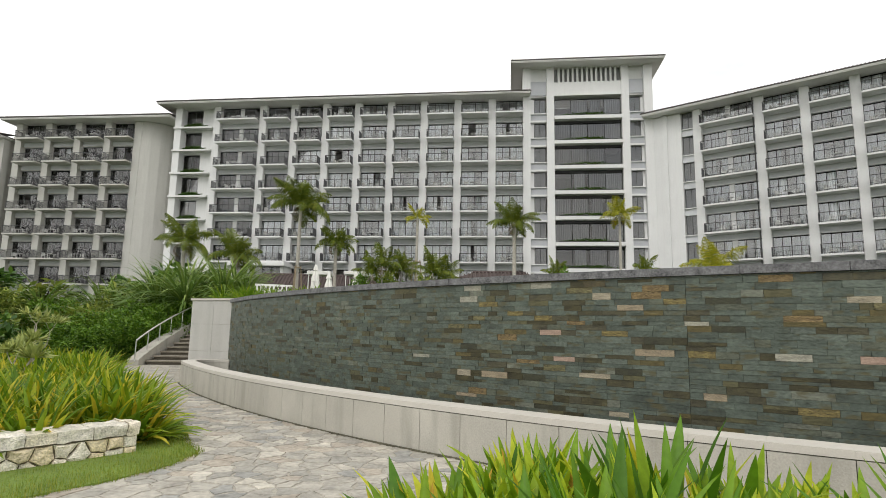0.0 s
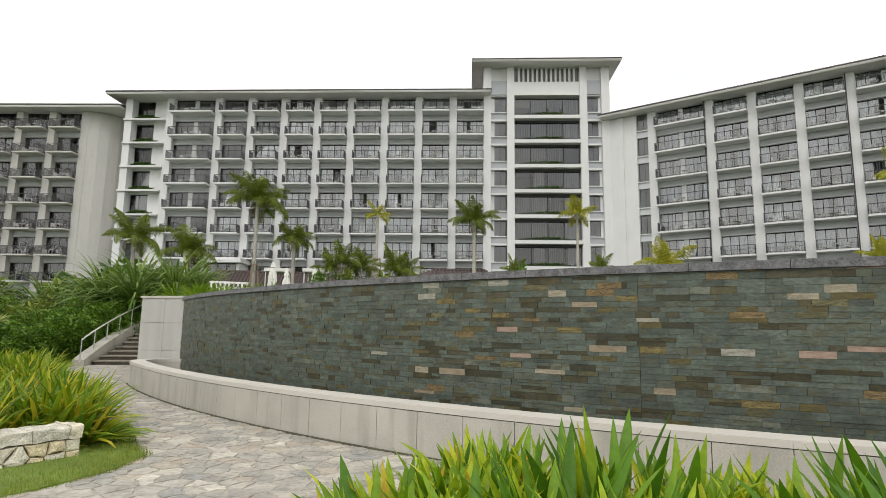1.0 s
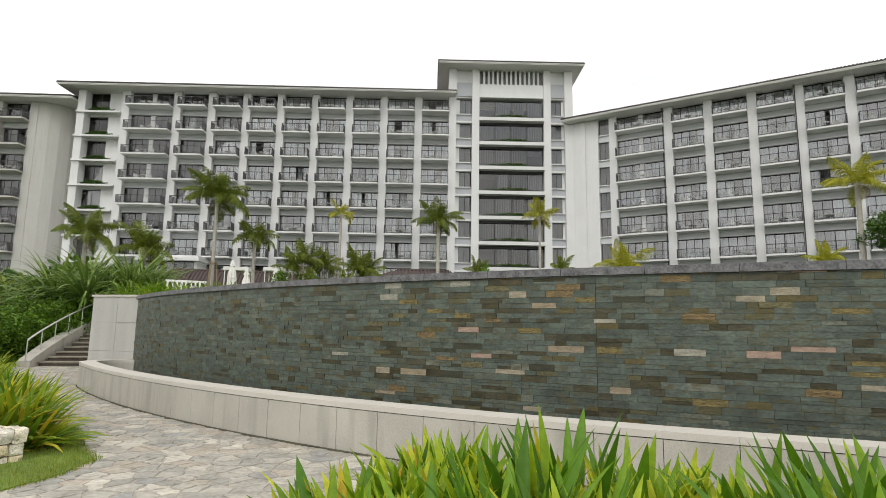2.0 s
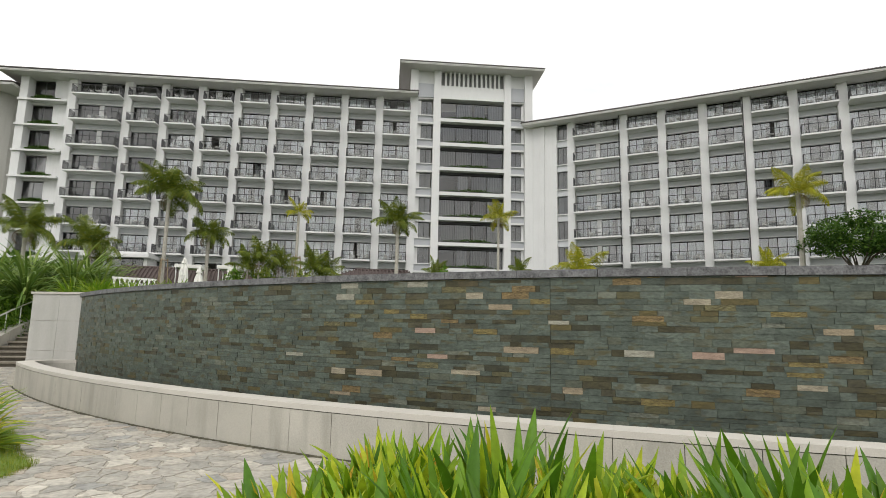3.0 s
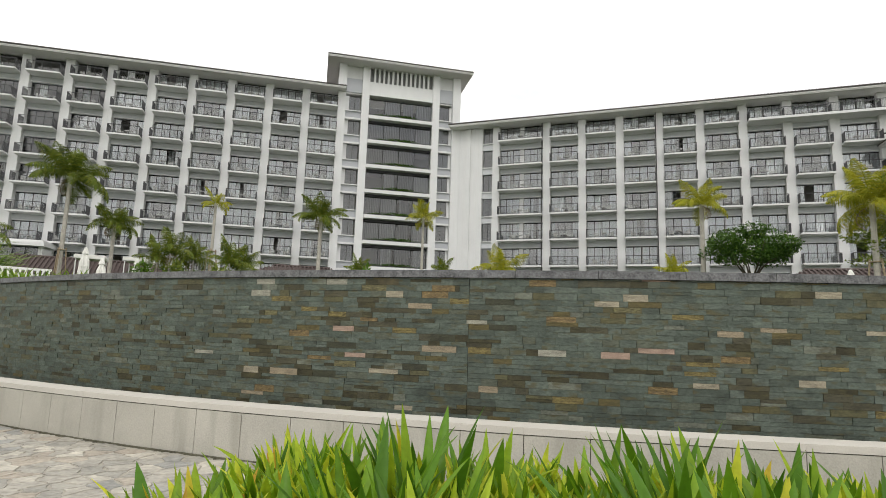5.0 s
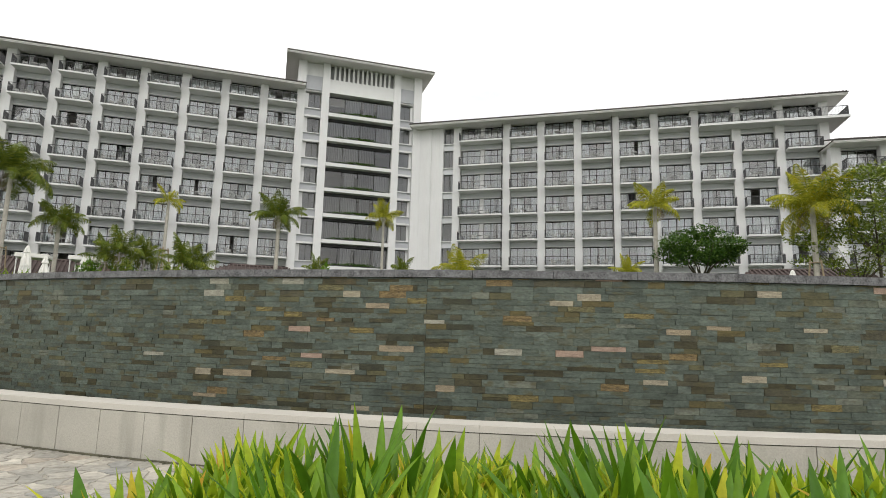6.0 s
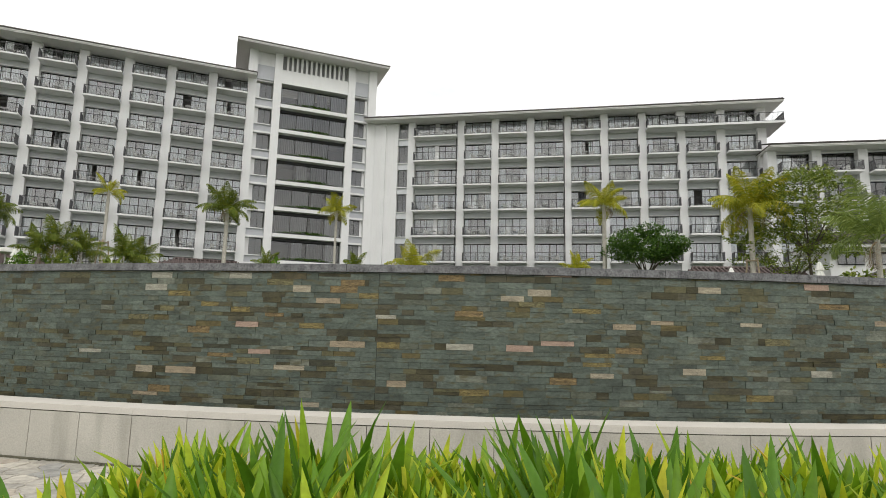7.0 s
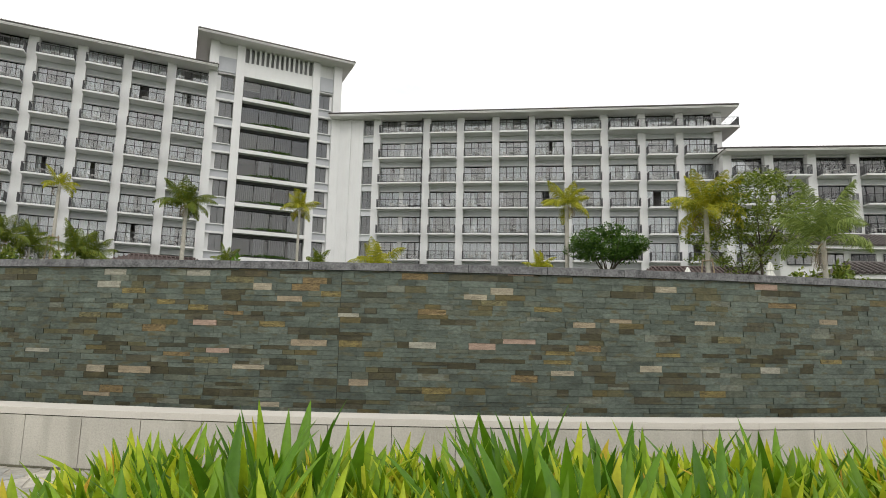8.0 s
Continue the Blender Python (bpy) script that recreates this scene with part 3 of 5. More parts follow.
def hip_roof(root, x0, x1, y0, y1, z, over_front, over_side, rise, mat=ROOF_TILE, pitch_in=6.0):
    """Tiled roof with a thin fascia, boarded soffit and rows of tiles."""
    a, b, c, d = x0 - over_side, x1 + over_side, y0 - over_front, y1 + 1.0
    part("soffit", boxes((a + 0.06, b - 0.06, c + 0.06, d - 0.06, z, z + 0.10)), SOFFIT, root)
    part("fascia", boxes((a, b, c, d, z + 0.104, z + 0.26)), SOFFIT, root)
    bm = bmesh.new()
    lo = [bm.verts.new(v) for v in ((a - 0.05, c - 0.08, z + 0.264), (b + 0.05, c - 0.08, z + 0.264), (b + 0.05, d, z + 0.264), (a - 0.05, d, z + 0.264))]
    lo2 = [bm.verts.new((v.co.x, v.co.y, v.co.z + 0.10)) for v in lo]
    ins = min(pitch_in, (d - c) / 2 - 0.1)
    hi = [bm.verts.new(v) for v in ((a + ins, c + ins, z + rise), (b - ins, c + ins, z + rise), (b - ins, d - ins, z + rise), (a + ins, d - ins, z + rise))]
    for i in range(4):
        j = (i + 1) % 4
        bm.faces.new((lo[i], lo[j], lo2[j], lo2[i]))
        bm.faces.new((lo2[i], lo2[j], hi[j], hi[i]))
    bm.faces.new(hi)
    roof = part("roof", bm, mat, root)
    # barrel ends of the tile rows along the eave
    bm = bmesh.new()
    n = int((b - a) / 0.34)
    for i in range(n):
        x = a + (b - a) * (i + 0.5) / n
        k = rise / ins
        tube(bm, [(x, c - 0.12, z + 0.36), (x, c + ins * 0.5, z + 0.36 + k * ins * 0.45)], 0.075, 6)
    tagged(part("tile_row", bm, mat, roof), kind="stuff")


def hedge_strip(length, h):
    return leaf_cloud("planting", 21, 1500, length / 2 * 1.05, 0.28, h * 0.95, 0.17, DEEP, 34, 0.0, (0.10, 0.22))


def build_main():
    root = thing("hotel_main_wing", pose(8.5, 72.5, 0, 0, 0, -6.95), "long white hotel wing with columns and railed balconies", "hotel building")
    rng = random.Random(11)
    cols = [-41.45] + [2.60 - 4.645 * k for k in range(8, -1, -1)]
    floors = [30.68 - STOREY * k for k in range(8)]
    block(root, cols, 1.0, 2.0, 32.94, rng, floors, jut=1.25)
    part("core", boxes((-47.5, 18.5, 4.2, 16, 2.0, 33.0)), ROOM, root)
    # blank end bay with small recessed windows over planters
    part("end_wall", boxes((-47.85, -46.85, 0.0, 16.2, 2.0, 32.95)), WHITE, root)
    part("bay_wall", boxes((-44.1, -41.96, 0.9, 4.2, 2.0, 32.95)), WHITE, root)
    for z in floors:
        part("ledge", boxes((-47.9, -42.0, -0.25, 1.2, z - 0.95, z - 0.72)), WHITE, root)
        part("window_back", boxes((-46.85, -44.1, 1.6, 1.8, z - 0.7, z + 2.4)), WHITE, root)
        part("window_lintel", boxes((-46.85, -44.1, 1.0, 1.59, z + 2.22, z + 2.42)), WHITE, root)
        w = put("window", cached(window_set, 2.6, 2.7, 2)[0], root, at(-45.5, 1.3, z - 0.5))
        for sx in (-1, 1):
            put("pane", cached(pane_mesh, 1.23, 2.53, SMOKED), w, at(sx * 0.65, 0.03, 0.07))
        put("blind", cached(blind_mesh, 1.30, 2.3), w, at(0.55, 0.2, 0.04))
        put("planting", cached(hedge_strip, 3.6, 0.40), root, at(-44.7, 0.1, z - 0.5))["kind"] = "stuff"
        part("bay_drainpipe", boxes((-42.25, -42.1, 0.72, 0.88, z - 0.71, z + 2.2)), DARK_FRAME, root)
    part("podium_ledge", boxes((-36.4, -28.6, -3.6, -0.02, 9.55, 9.95), (-36.1, -28.9, -3.2, -0.02, 9.95, 10.25)), WHITE, root)
    part("podium_wall", boxes((-36.0, -29.0, -2.9, -0.02, 2.0, 6.4), (-36.0, -35.6, -2.9, -0.02, 6.4, 9.546), (-29.4, -29.0, -2.9, -0.02, 6.4, 9.546)), WHITE, root)
    glazing(root, -32.5, -2.8, 6.45, 6.1, 3.05, 5, -1, rng, "smoked", False)
    hip_roof(root, -47.5, 0.75, 0, 16.5, 32.95, 1.7, 2.3, 2.4)
    # tower
    for a, b in ((2.05, 3.09), (5.22, 6.20), (14.94, 15.90), (17.80, 18.90)):
        part("tower_column", boxes((a, b, -0.35, 1.4, 2.0, 37.0)), WHITE, root)
    part("tower_wall", boxes((3.09, 5.22, 0.25, 1.2, 33.05, 37.0), (15.90, 17.80, 0.25, 1.2, 33.05, 37.0), (2.05, 2.17, 1.4, 14, 30.0, 37.0), (18.78, 18.90, 1.4, 14, 2.0, 37.0)), WHITE, root)
    part("tower_header", boxes((6.20, 14.94, -0.1, 1.2, 33.12, 34.95), (6.20, 14.94, 0.4, 1.2, 34.95, 37.0)), WHITE, root)
    part("header_edge", boxes((6.20, 14.94, -0.28, 1.2, 32.98, 33.116)), WHITE, root)
    # grey sheet behind the fins: the shade of the recesses, as colour
    part("louver_recess", boxes((6.22, 14.92, 0.385, 0.398, 34.96, 36.99)), LOUVER_SHADE, root)
    for i in range(14):
        x = 6.55 + 8.04 * i / 13
        if i:
            part("louver_fin", boxes((x - 0.44, x - 0.18, -0.05, 0.384, 34.954, 36.99)), WHITE, root)
    for k in range(8):
        z = 29.62 - 3.39 * k
        part("tower_slab", boxes((6.21, 14.93, -0.62, 1.2, z, z + 0.46)), WHITE, root)
        part("planter", boxes((6.7, 14.4, -0.45, 0.0, z + 0.464, z + 0.60)), DARK_FRAME, root)
        put("planting", cached(hedge_strip, 7.4, 0.34), root, at(10.55, -0.22, z + 0.66))["kind"] = "stuff"
        if k < 7:
            # dark strip standing in for the shaded ceiling under the slab
            part("window_head", boxes((6.21, 14.93, 0.34, 1.2, z - 0.32, z - 0.004)), DARK_FRAME, root)
        glazing(root, 10.57, 0.35, z + 0.48, 8.7, 2.56, 4, -1, rng, "smoked", False)
        part("ceiling_slab", boxes((6.21, 14.93, 1.2, 4.2, z - 0.1, z + 0.3)), ROOM, root)
        for mid, wide in ((4.155, 1.065), (16.85, 0.95)):
            part("side_spandrel", boxes((mid - wide, mid + wide, 0.15, 1.2, z + 0.10, z + 0.93)), TOWER_GREY, root)
            part("sill", boxes((mid - wide, mid + wide, -0.05, 0.6, z + 0.934, z + 1.06)), WHITE, root)
            part("lintel", boxes((mid - wide, mid + wide, 0.08, 1.2, z - 0.16, z + 0.096)), WHITE, root)
            win = put("window", cached(window_set, 1.50, 2.14, 2)[0], root, at(mid + (0.18 if mid < 10 else -0.12), 0.55, z + 1.07))
            for sx in (-1, 1):
                put("pane", cached(pane_mesh, 0.68, 1.97, SMOKED), win, at(sx * 0.375, 0.03, 0.07))
            put("blind", cached(blind_mesh, 1.44, 2.04), win, at(0, 0.2, 0.04))
            side = (mid - wide, mid - 0.58) if mid < 10 else (mid + 0.64, mid + wide)
            part("window_surround", boxes((*side, 0.5, 1.2, z + 1.062, z + 3.2)), WHITE, root)
    for mid, wide in ((4.155, 1.065), (16.85, 0.95)):
        part("tower_panel", boxes((mid - wide, mid + wide, 0.1, 0.24, 33.25, 35.2)), TOWER_GREY, root)
    hip_roof(root, 1.88, 18.79, -0.35, 13, 37.0, 1.75, 1.4, 1.9)


def build_right():
    root = thing("hotel_angled_wing", pose(42.05, 57.9, 0, 0, 0, -39.0), "white hotel wing with balconies turned towards the garden", "hotel building")
    rng = random.Random(23)
    cols = [-13.85, -7.05] + [-2.53 + 4.63 * k for k in range(8)]
    floors = [27.17 - STOREY * k for k in range(7)]
    block(root, cols, 0.95, 2.0, 29.44, rng, floors, jut=1.05)
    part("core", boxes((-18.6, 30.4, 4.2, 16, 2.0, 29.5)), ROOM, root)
    part("blank_wall", boxes((-19.2, -15.75, 0.0, 4.2, 2.0, 29.4), (-18.0, -17.4, -0.25, 0.0, 2.0, 29.4)), WHITE, root)
    for k, z in enumerate(floors):
        part("side_spandrel", boxes((-15.75, -14.12, 0.2, 4.2, z - 0.9, z - 0.1)), GREY_WALL, root)
        part("sill", boxes((-15.75, -14.12, 0.0, 0.5, z - 0.096, z + 0.02)), WHITE, root)
        win = put("window", cached(window_set, 1.5, 2.5, 2)[0], root, at(-14.94, 0.5, z + 0.03))
        for sx in (-1, 1):
            put("pane", cached(pane_mesh, 0.68, 2.33, SMOKED), win, at(sx * 0.375, 0.03, 0.07))
        put("blind", cached(blind_mesh, 1.44, 2.4), win, at(0, 0.2, 0.04))
    # roof terrace at the end: deep slab with its own railing
    part("terrace_slab", boxes((16.4, 32.0, -1.5, 4.0, 26.86, 27.14)), WHITE, root)
    t = put("railing", railing_mesh(15.4, -1.42, 3.0), root, at(24.2, 0, 27.142))
    part("end_wall", boxes((29.96, 30.42, 1.0, 16.2, 2.0, 29.5)), WHITE, root)
    hip_roof(root, -18.6, 30.3, 0, 16.5, 29.45, 1.6, 1.6, 2.2)
    part("parapet", boxes((-19.0, -16.6, -0.6, 5.0, 29.84, 30.16), (-19.0, -17.4, -0.4, 5.0, 30.16, 30.42)), WHITE, root)
    part("drainpipe", boxes((-7.72, -7.60, -0.12, 0.0, 3.0, 29.4)), DARK_FRAME, root)
    part("drainpipe", boxes((6.28, 6.40, -0.12, 0.0, 3.0, 29.4)), DARK_FRAME, root)


def build_far_right():
    root = thing("hotel_end_wing", at(0, 0, 1.55) @ Matrix.Scale(1.032, 4) @ at(0, 0, -1.55) @ pose(64.9, 33.7, 0, 0, 0, -38.6), "lower white hotel wing with balconies behind trees", "hotel building")
    rng = random.Random(31)
    cols = [-3.87 + 4.62 * k for k in range(10)]
    floors = [19.75 - STOREY * k for k in range(5)]
    block(root, cols, 0.95, 2.0, 22.45, rng, floors)
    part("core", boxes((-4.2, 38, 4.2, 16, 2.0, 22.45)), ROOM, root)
    hip_roof(root, -4.2, 38, 0, 16.5, 22.45, 1.5, 0.3, 2.0)


AFAR = at(0, 0, 1.55) @ Matrix.Scale(1.06, 4) @ at(0, 0, -1.55)


def build_left():
    root = thing("hotel_left_wing", AFAR @ pose(-42.3, 75.0, 0, 0, 0, -6.0), "white hotel wing with a curved blank end and dark railed balconies", "hotel building")
    rng = random.Random(41)
    cols = [-0.05 - 4.49 * k for k in range(4, -1, -1)]
    floors = [27.1 - STOREY * k for k in range(8)]
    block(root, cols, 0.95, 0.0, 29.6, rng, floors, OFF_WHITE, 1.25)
    part("core", boxes((-19.2, -0.6, 4.2, 15, 0.0, 29.6)), ROOM, root)
    bm = bmesh.new()
    prof = [(-0.6, 0.0), (0.6, 0.08), (1.7, 0.42), (2.7, 1.1), (3.5, 2.1), (4.2, 3.6), (4.7, 5.5), (4.9, 8.0), (4.9, 15.2), (-0.6, 15.2)]
    lo, hi = [[bm.verts.new((x, y, z)) for x, y in prof] for z in (0.0, 29.6)]
    for i in range(len(prof)):
        j = (i + 1) % len(prof)
        bm.faces.new((lo[i], lo[j], hi[j], hi[i]))
    bm.faces.new(hi)
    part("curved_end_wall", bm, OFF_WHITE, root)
    hip_roof(root, -19.2, 4.9, 0, 15.2, 29.6, 1.6, 0.5, 1.6)
    low = thing("hotel_left_annex", AFAR @ pose(-42.3, 75.0, 0, 0, 0, -6.0) @ at(-19.6, -0.6, 0), "lower white hotel block with balconies", "hotel building")
    cols = [-14.0, -9.4, -4.8, -0.4]
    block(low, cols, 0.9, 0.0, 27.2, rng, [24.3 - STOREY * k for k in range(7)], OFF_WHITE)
    part("core", boxes((-14, 0.0, 4.2, 15, 0.0, 27.2)), ROOM, low)
    hip_roof(low, -14.4, 0, 0, 15, 27.2, 1.4, 0.3, 1.4)


build_main()
build_right()
build_far_right()
build_left()


# ---- paving, lawn and the coral wall ----
def edge_x(y):
    """The lawn's edge along the path near its bend."""
    pts = [(-3.0, -9.0), (1.0, -7.6), (3.4, -5.5), (4.6, -4.2), (5.31, -3.63), (5.88, -3.25), (6.49, -2.98), (7.3, -2.93)]
    for (a, xa), (b, xb) in zip(pts, pts[1:]):
        if y <= b:
            return xa + (xb - xa) * (y - a) / (b - a)
    return -2.93


def path_edge(ang):
    return 31.65 - 0.62 * smooth(-133, -138, ang) + 0.35 * smooth(-150, -166, ang)


def on_path(x, y):
    r = math.hypot(x - CX, y - CY)
    ang = math.degrees(math.atan2(y - CY, x - CX))
    if r < (R_LOW + 0.01 if ang > -151 else 28.8) or ang < -168 or ang > -96:
        return False
    if y > 7.3:
        return r < path_edge(ang)
    if x < edge_x(y):
        return False
    if ang > -125.0 - max(0, r - 33) * 1.2:
        return r < 32.2
    return y > -2.5


def clip_poly(poly, px, py, nx, ny):
    """Keep the side of the line through (px, py) against the normal."""
    out = []
    for i, a in enumerate(poly):
        b = poly[(i + 1) % len(poly)]
        da, db = (a[0] - px) * nx + (a[1] - py) * ny, (b[0] - px) * nx + (b[1] - py) * ny
        if da <= 0:
            out.append(a)
        if da * db < 0:
            t = da / (da - db)
            out.append((a[0] + t * (b[0] - a[0]), a[1] + t * (b[1] - a[1])))
    return out


def cells(seeds, reach):
    """Irregular cells round the seeds."""
    grid = {}
    for i, (x, y) in enumerate(seeds):
        grid.setdefault((int(x // reach), int(y // reach)), []).append(i)
    for i, (x, y) in enumerate(seeds):
        poly = [(x - reach, y - reach), (x + reach, y - reach), (x + reach, y + reach), (x - reach, y + reach)]
        gx, gy = int(x // reach), int(y // reach)
        for u in range(gx - 2, gx + 3):
            for v in range(gy - 2, gy + 3):
                for j in grid.get((u, v), ()):
                    if j != i:
                        qx, qy = seeds[j]
                        poly = clip_poly(poly, (x + qx) / 2, (y + qy) / 2, qx - x, qy - y)
                        if len(poly) < 3:
                            break
        yield i, poly


def scatter(rng, x0, x1, y0, y1, gap, tries, inside):
    pts, grid = [], {}
    for _ in range(tries):
        x, y = rng.uniform(x0, x1), rng.uniform(y0, y1)
        if not inside(x, y):
            continue
        g = gap * rng.uniform(0.5, 1.55)
        gx, gy = int(x // gap), int(y // gap)
        if all((x - p[0]) ** 2 + (y - p[1]) ** 2 > g * g for u in range(gx - 2, gx + 3) for v in range(gy - 2, gy + 3) for p in grid.get((u, v), ())):
            pts.append((x, y))
            grid.setdefault((gx, gy), []).append((x, y))
    return pts


def prism(bm, poly, z0, z1, joint, chamfer=0.008):
    """A flat stone: the outline drawn in by the joint, with a chamfered top."""
    cx, cy = sum(p[0] for p in poly) / len(poly), sum(p[1] for p in poly) / len(poly)

    def ring(d, z):
        out = []
        for x, y in poly:
            l = math.hypot(x - cx, y - cy) or 1
            k = max(0.1, 1 - d / l)
            out.append(bm.verts.new((cx + (x - cx) * k, cy + (y - cy) * k, z)))
        return out
    a, b, c = ring(joint, z0), ring(joint, z1 - chamfer), ring(joint + chamfer, z1)
    n = len(poly)
    for u, w in ((a, b), (b, c)):
        for k in range(n):
            bm.faces.new((u[k], u[(k + 1) % n], w[(k + 1) % n], w[k]))
    bm.faces.new(c)


def ragged(poly, rng, amount):
    """The outline with bent edges, as split stone has."""
    out = []
    cx, cy = sum(p[0] for p in poly) / len(poly), sum(p[1] for p in poly) / len(poly)
    for a, b in zip(poly, poly[1:] + poly[:1]):
        out.append(a)
        l = math.hypot(b[0] - a[0], b[1] - a[1])
        if l > 0.08:
            for t in ((0.5,) if l < 0.22 else (0.33, 0.67)):
                x, y = a[0] + (b[0] - a[0]) * t, a[1] + (b[1] - a[1]) * t
                d = math.hypot(cx - x, cy - y) or 1
                k = rng.uniform(-0.15, 1.0) * amount
                out.append((x + (cx - x) / d * k, y + (cy - y) / d * k))
    return out


def build_path():
    bm = bmesh.new()
    s = 0.1
    for i in range(-140, 150):
        for j in range(-26, 260):
            x, y = i * s, j * s
            if any(on_path(x + s / 2 + d, y + s / 2) for d in (0.0, 0.15, 0.3)):
                bm.faces.new([bm.verts.new(c) for c in ((x, y, -0.004), (x + s, y, -0.004), (x + s, y + s, -0.004), (x, y + s, -0.004))])
    bmesh.ops.remove_doubles(bm, verts=bm.verts, dist=0.001)
    path = put("pavement", mesh_of("pavement", bm, MORTAR))
    tagged(path, "crazy paving path of pale grey and buff stones", "path", kind="structure")
    rng = random.Random(5)

    def roomy(x, y):
        return any(on_path(x + a, y + b) for a, b in ((0, 0), (0.35, 0), (-0.35, 0), (0, 0.35), (0, -0.35)))
    seeds = scatter(rng, -13.5, 13, -2.5, 26, 0.24, 80000, roomy)
    near, far = [], []
    for i, poly in cells(seeds, 0.9):
        x, y = seeds[i]
        if not any(on_path(x + d, y) for d in (0.0, 0.2)) or len(poly) < 3:
            continue
        a = math.atan2(y - CY, x - CX)
        ca, sa = math.cos(a), math.sin(a)
        if math.hypot(x - CX, y - CY) < R_LOW + 0.8:
            poly = clip_poly(poly, CX + (R_LOW + 0.02) * ca, CY + (R_LOW + 0.02) * sa, -ca, -sa)
        if len(poly) < 3:
            continue
        (near if -4.2 < x < 3.2 and 2.2 < y < 10.5 and len(near) < 300 else far).append((ragged(poly, rng, 0.030), 0.0025 + rng.uniform(-0.002, 0.004)))
    for poly, z in near:
        bm = bmesh.new()
        prism(bm, poly, -0.03, z, 0.006, 0.003)
        part("paving_stone", bm, PAVING, path)
    bm = bmesh.new()
    for poly, z in far:
        prism(bm, poly, -0.03, z, 0.006, 0.003)
    tagged(part("paving_rest", bm, PAVING_FAR, path), kind="stuff")


def blade(bm, base, azim, elev, length, width, bend, segs=5, fold=0.25, tip=0.02, blunt=4.5):
    """A strap leaf: folded strip that leaves the base at an angle and bends over under its weight."""
    p = Vector(base)
    e = elev
    side = Vector((-math.sin(azim), math.cos(azim), 0))
    turn = 0.30 + 0.045 * blunt
    rows = []
    for i in range(segs + 1):
        t = i / segs
        w = width * (0.62 + 0.38 * min(1, t * 2.6)) * (1 - max(0.0, (t - turn) / (1 - turn)) ** 2.2) + width * tip * (1 - t)
        d = Vector((math.cos(azim) * math.cos(e), math.sin(azim) * math.cos(e), math.sin(e)))
        up = side.cross(d)
        rows.append([bm.verts.new(p - side * w / 2 - up * w * fold * -1), bm.verts.new(p), bm.verts.new(p + side * w / 2 + up * w * fold)])
        p = p + d * length / segs
        e -= bend / segs * (0.4 + 1.2 * t)
    for u, w in zip(rows, rows[1:]):
        for k in range(2):
            bm.faces.new((u[k], u[k + 1], w[k + 1], w[k]))


def smooth_mesh(me):
    me.polygons.foreach_set("use_smooth", [True] * len(me.polygons))
    return me


def lawn_edge(y):
    """Where the paving meets the lawn, all along the path."""
    if y < 7.3:
        return edge_x(y)
    x = -3.0
    for _ in range(4):
        x = CX - math.sqrt(path_edge(math.degrees(math.atan2(y - CY, x - CX))) ** 2 - (y - CY) ** 2)
    return x


def build_lawn():
    rng = random.Random(8)
    bm = bmesh.new()
    for _ in range(26000):
        y = rng.uniform(3.0, 9.4)
        x = lawn_edge(y) - abs(rng.gauss(0, 0.75)) + 0.05
        if x < -7.5:
            continue
        h, a = rng.uniform(0.03, 0.085), rng.uniform(0, 6.283)
        z = ground_height(x, y)
        w = 0.005
        dx, dy = math.cos(a), math.sin(a)
        lean = rng.uniform(0.01, 0.05)
        bm.faces.new([bm.verts.new(c) for c in ((x - dx * w, y - dy * w, z - 0.01), (x + dx * w, y + dy * w, z - 0.01), (x + dy * lean, y - dx * lean, z + 0.06 + h))])
    ob = put("lawn_grass", mesh_of("lawn_grass", bm, GRASS))
    tagged(ob, "short green grass along the edge of the path", "grass", kind="stuff")
    bm = bmesh.new()
    rows = []
    for i in range(34):
        y = 2.4 + i * 0.22
        x = lawn_edge(y)
        rows.append([bm.verts.new((x - d, y, z)) for d, z in ((-0.01, -0.05), (0.02, 0.016), (0.8, 0.030), (2.6, 0.012), (3.4, -0.08))])
    for u, w in zip(rows, rows[1:]):
        for k in range(4):
            bm.faces.new((u[k], w[k], w[k + 1], u[k + 1]))
    tagged(put("lawn", mesh_of("lawn", bm, LAWN)), "strip of lawn beside the paving", "lawn", kind="structure")


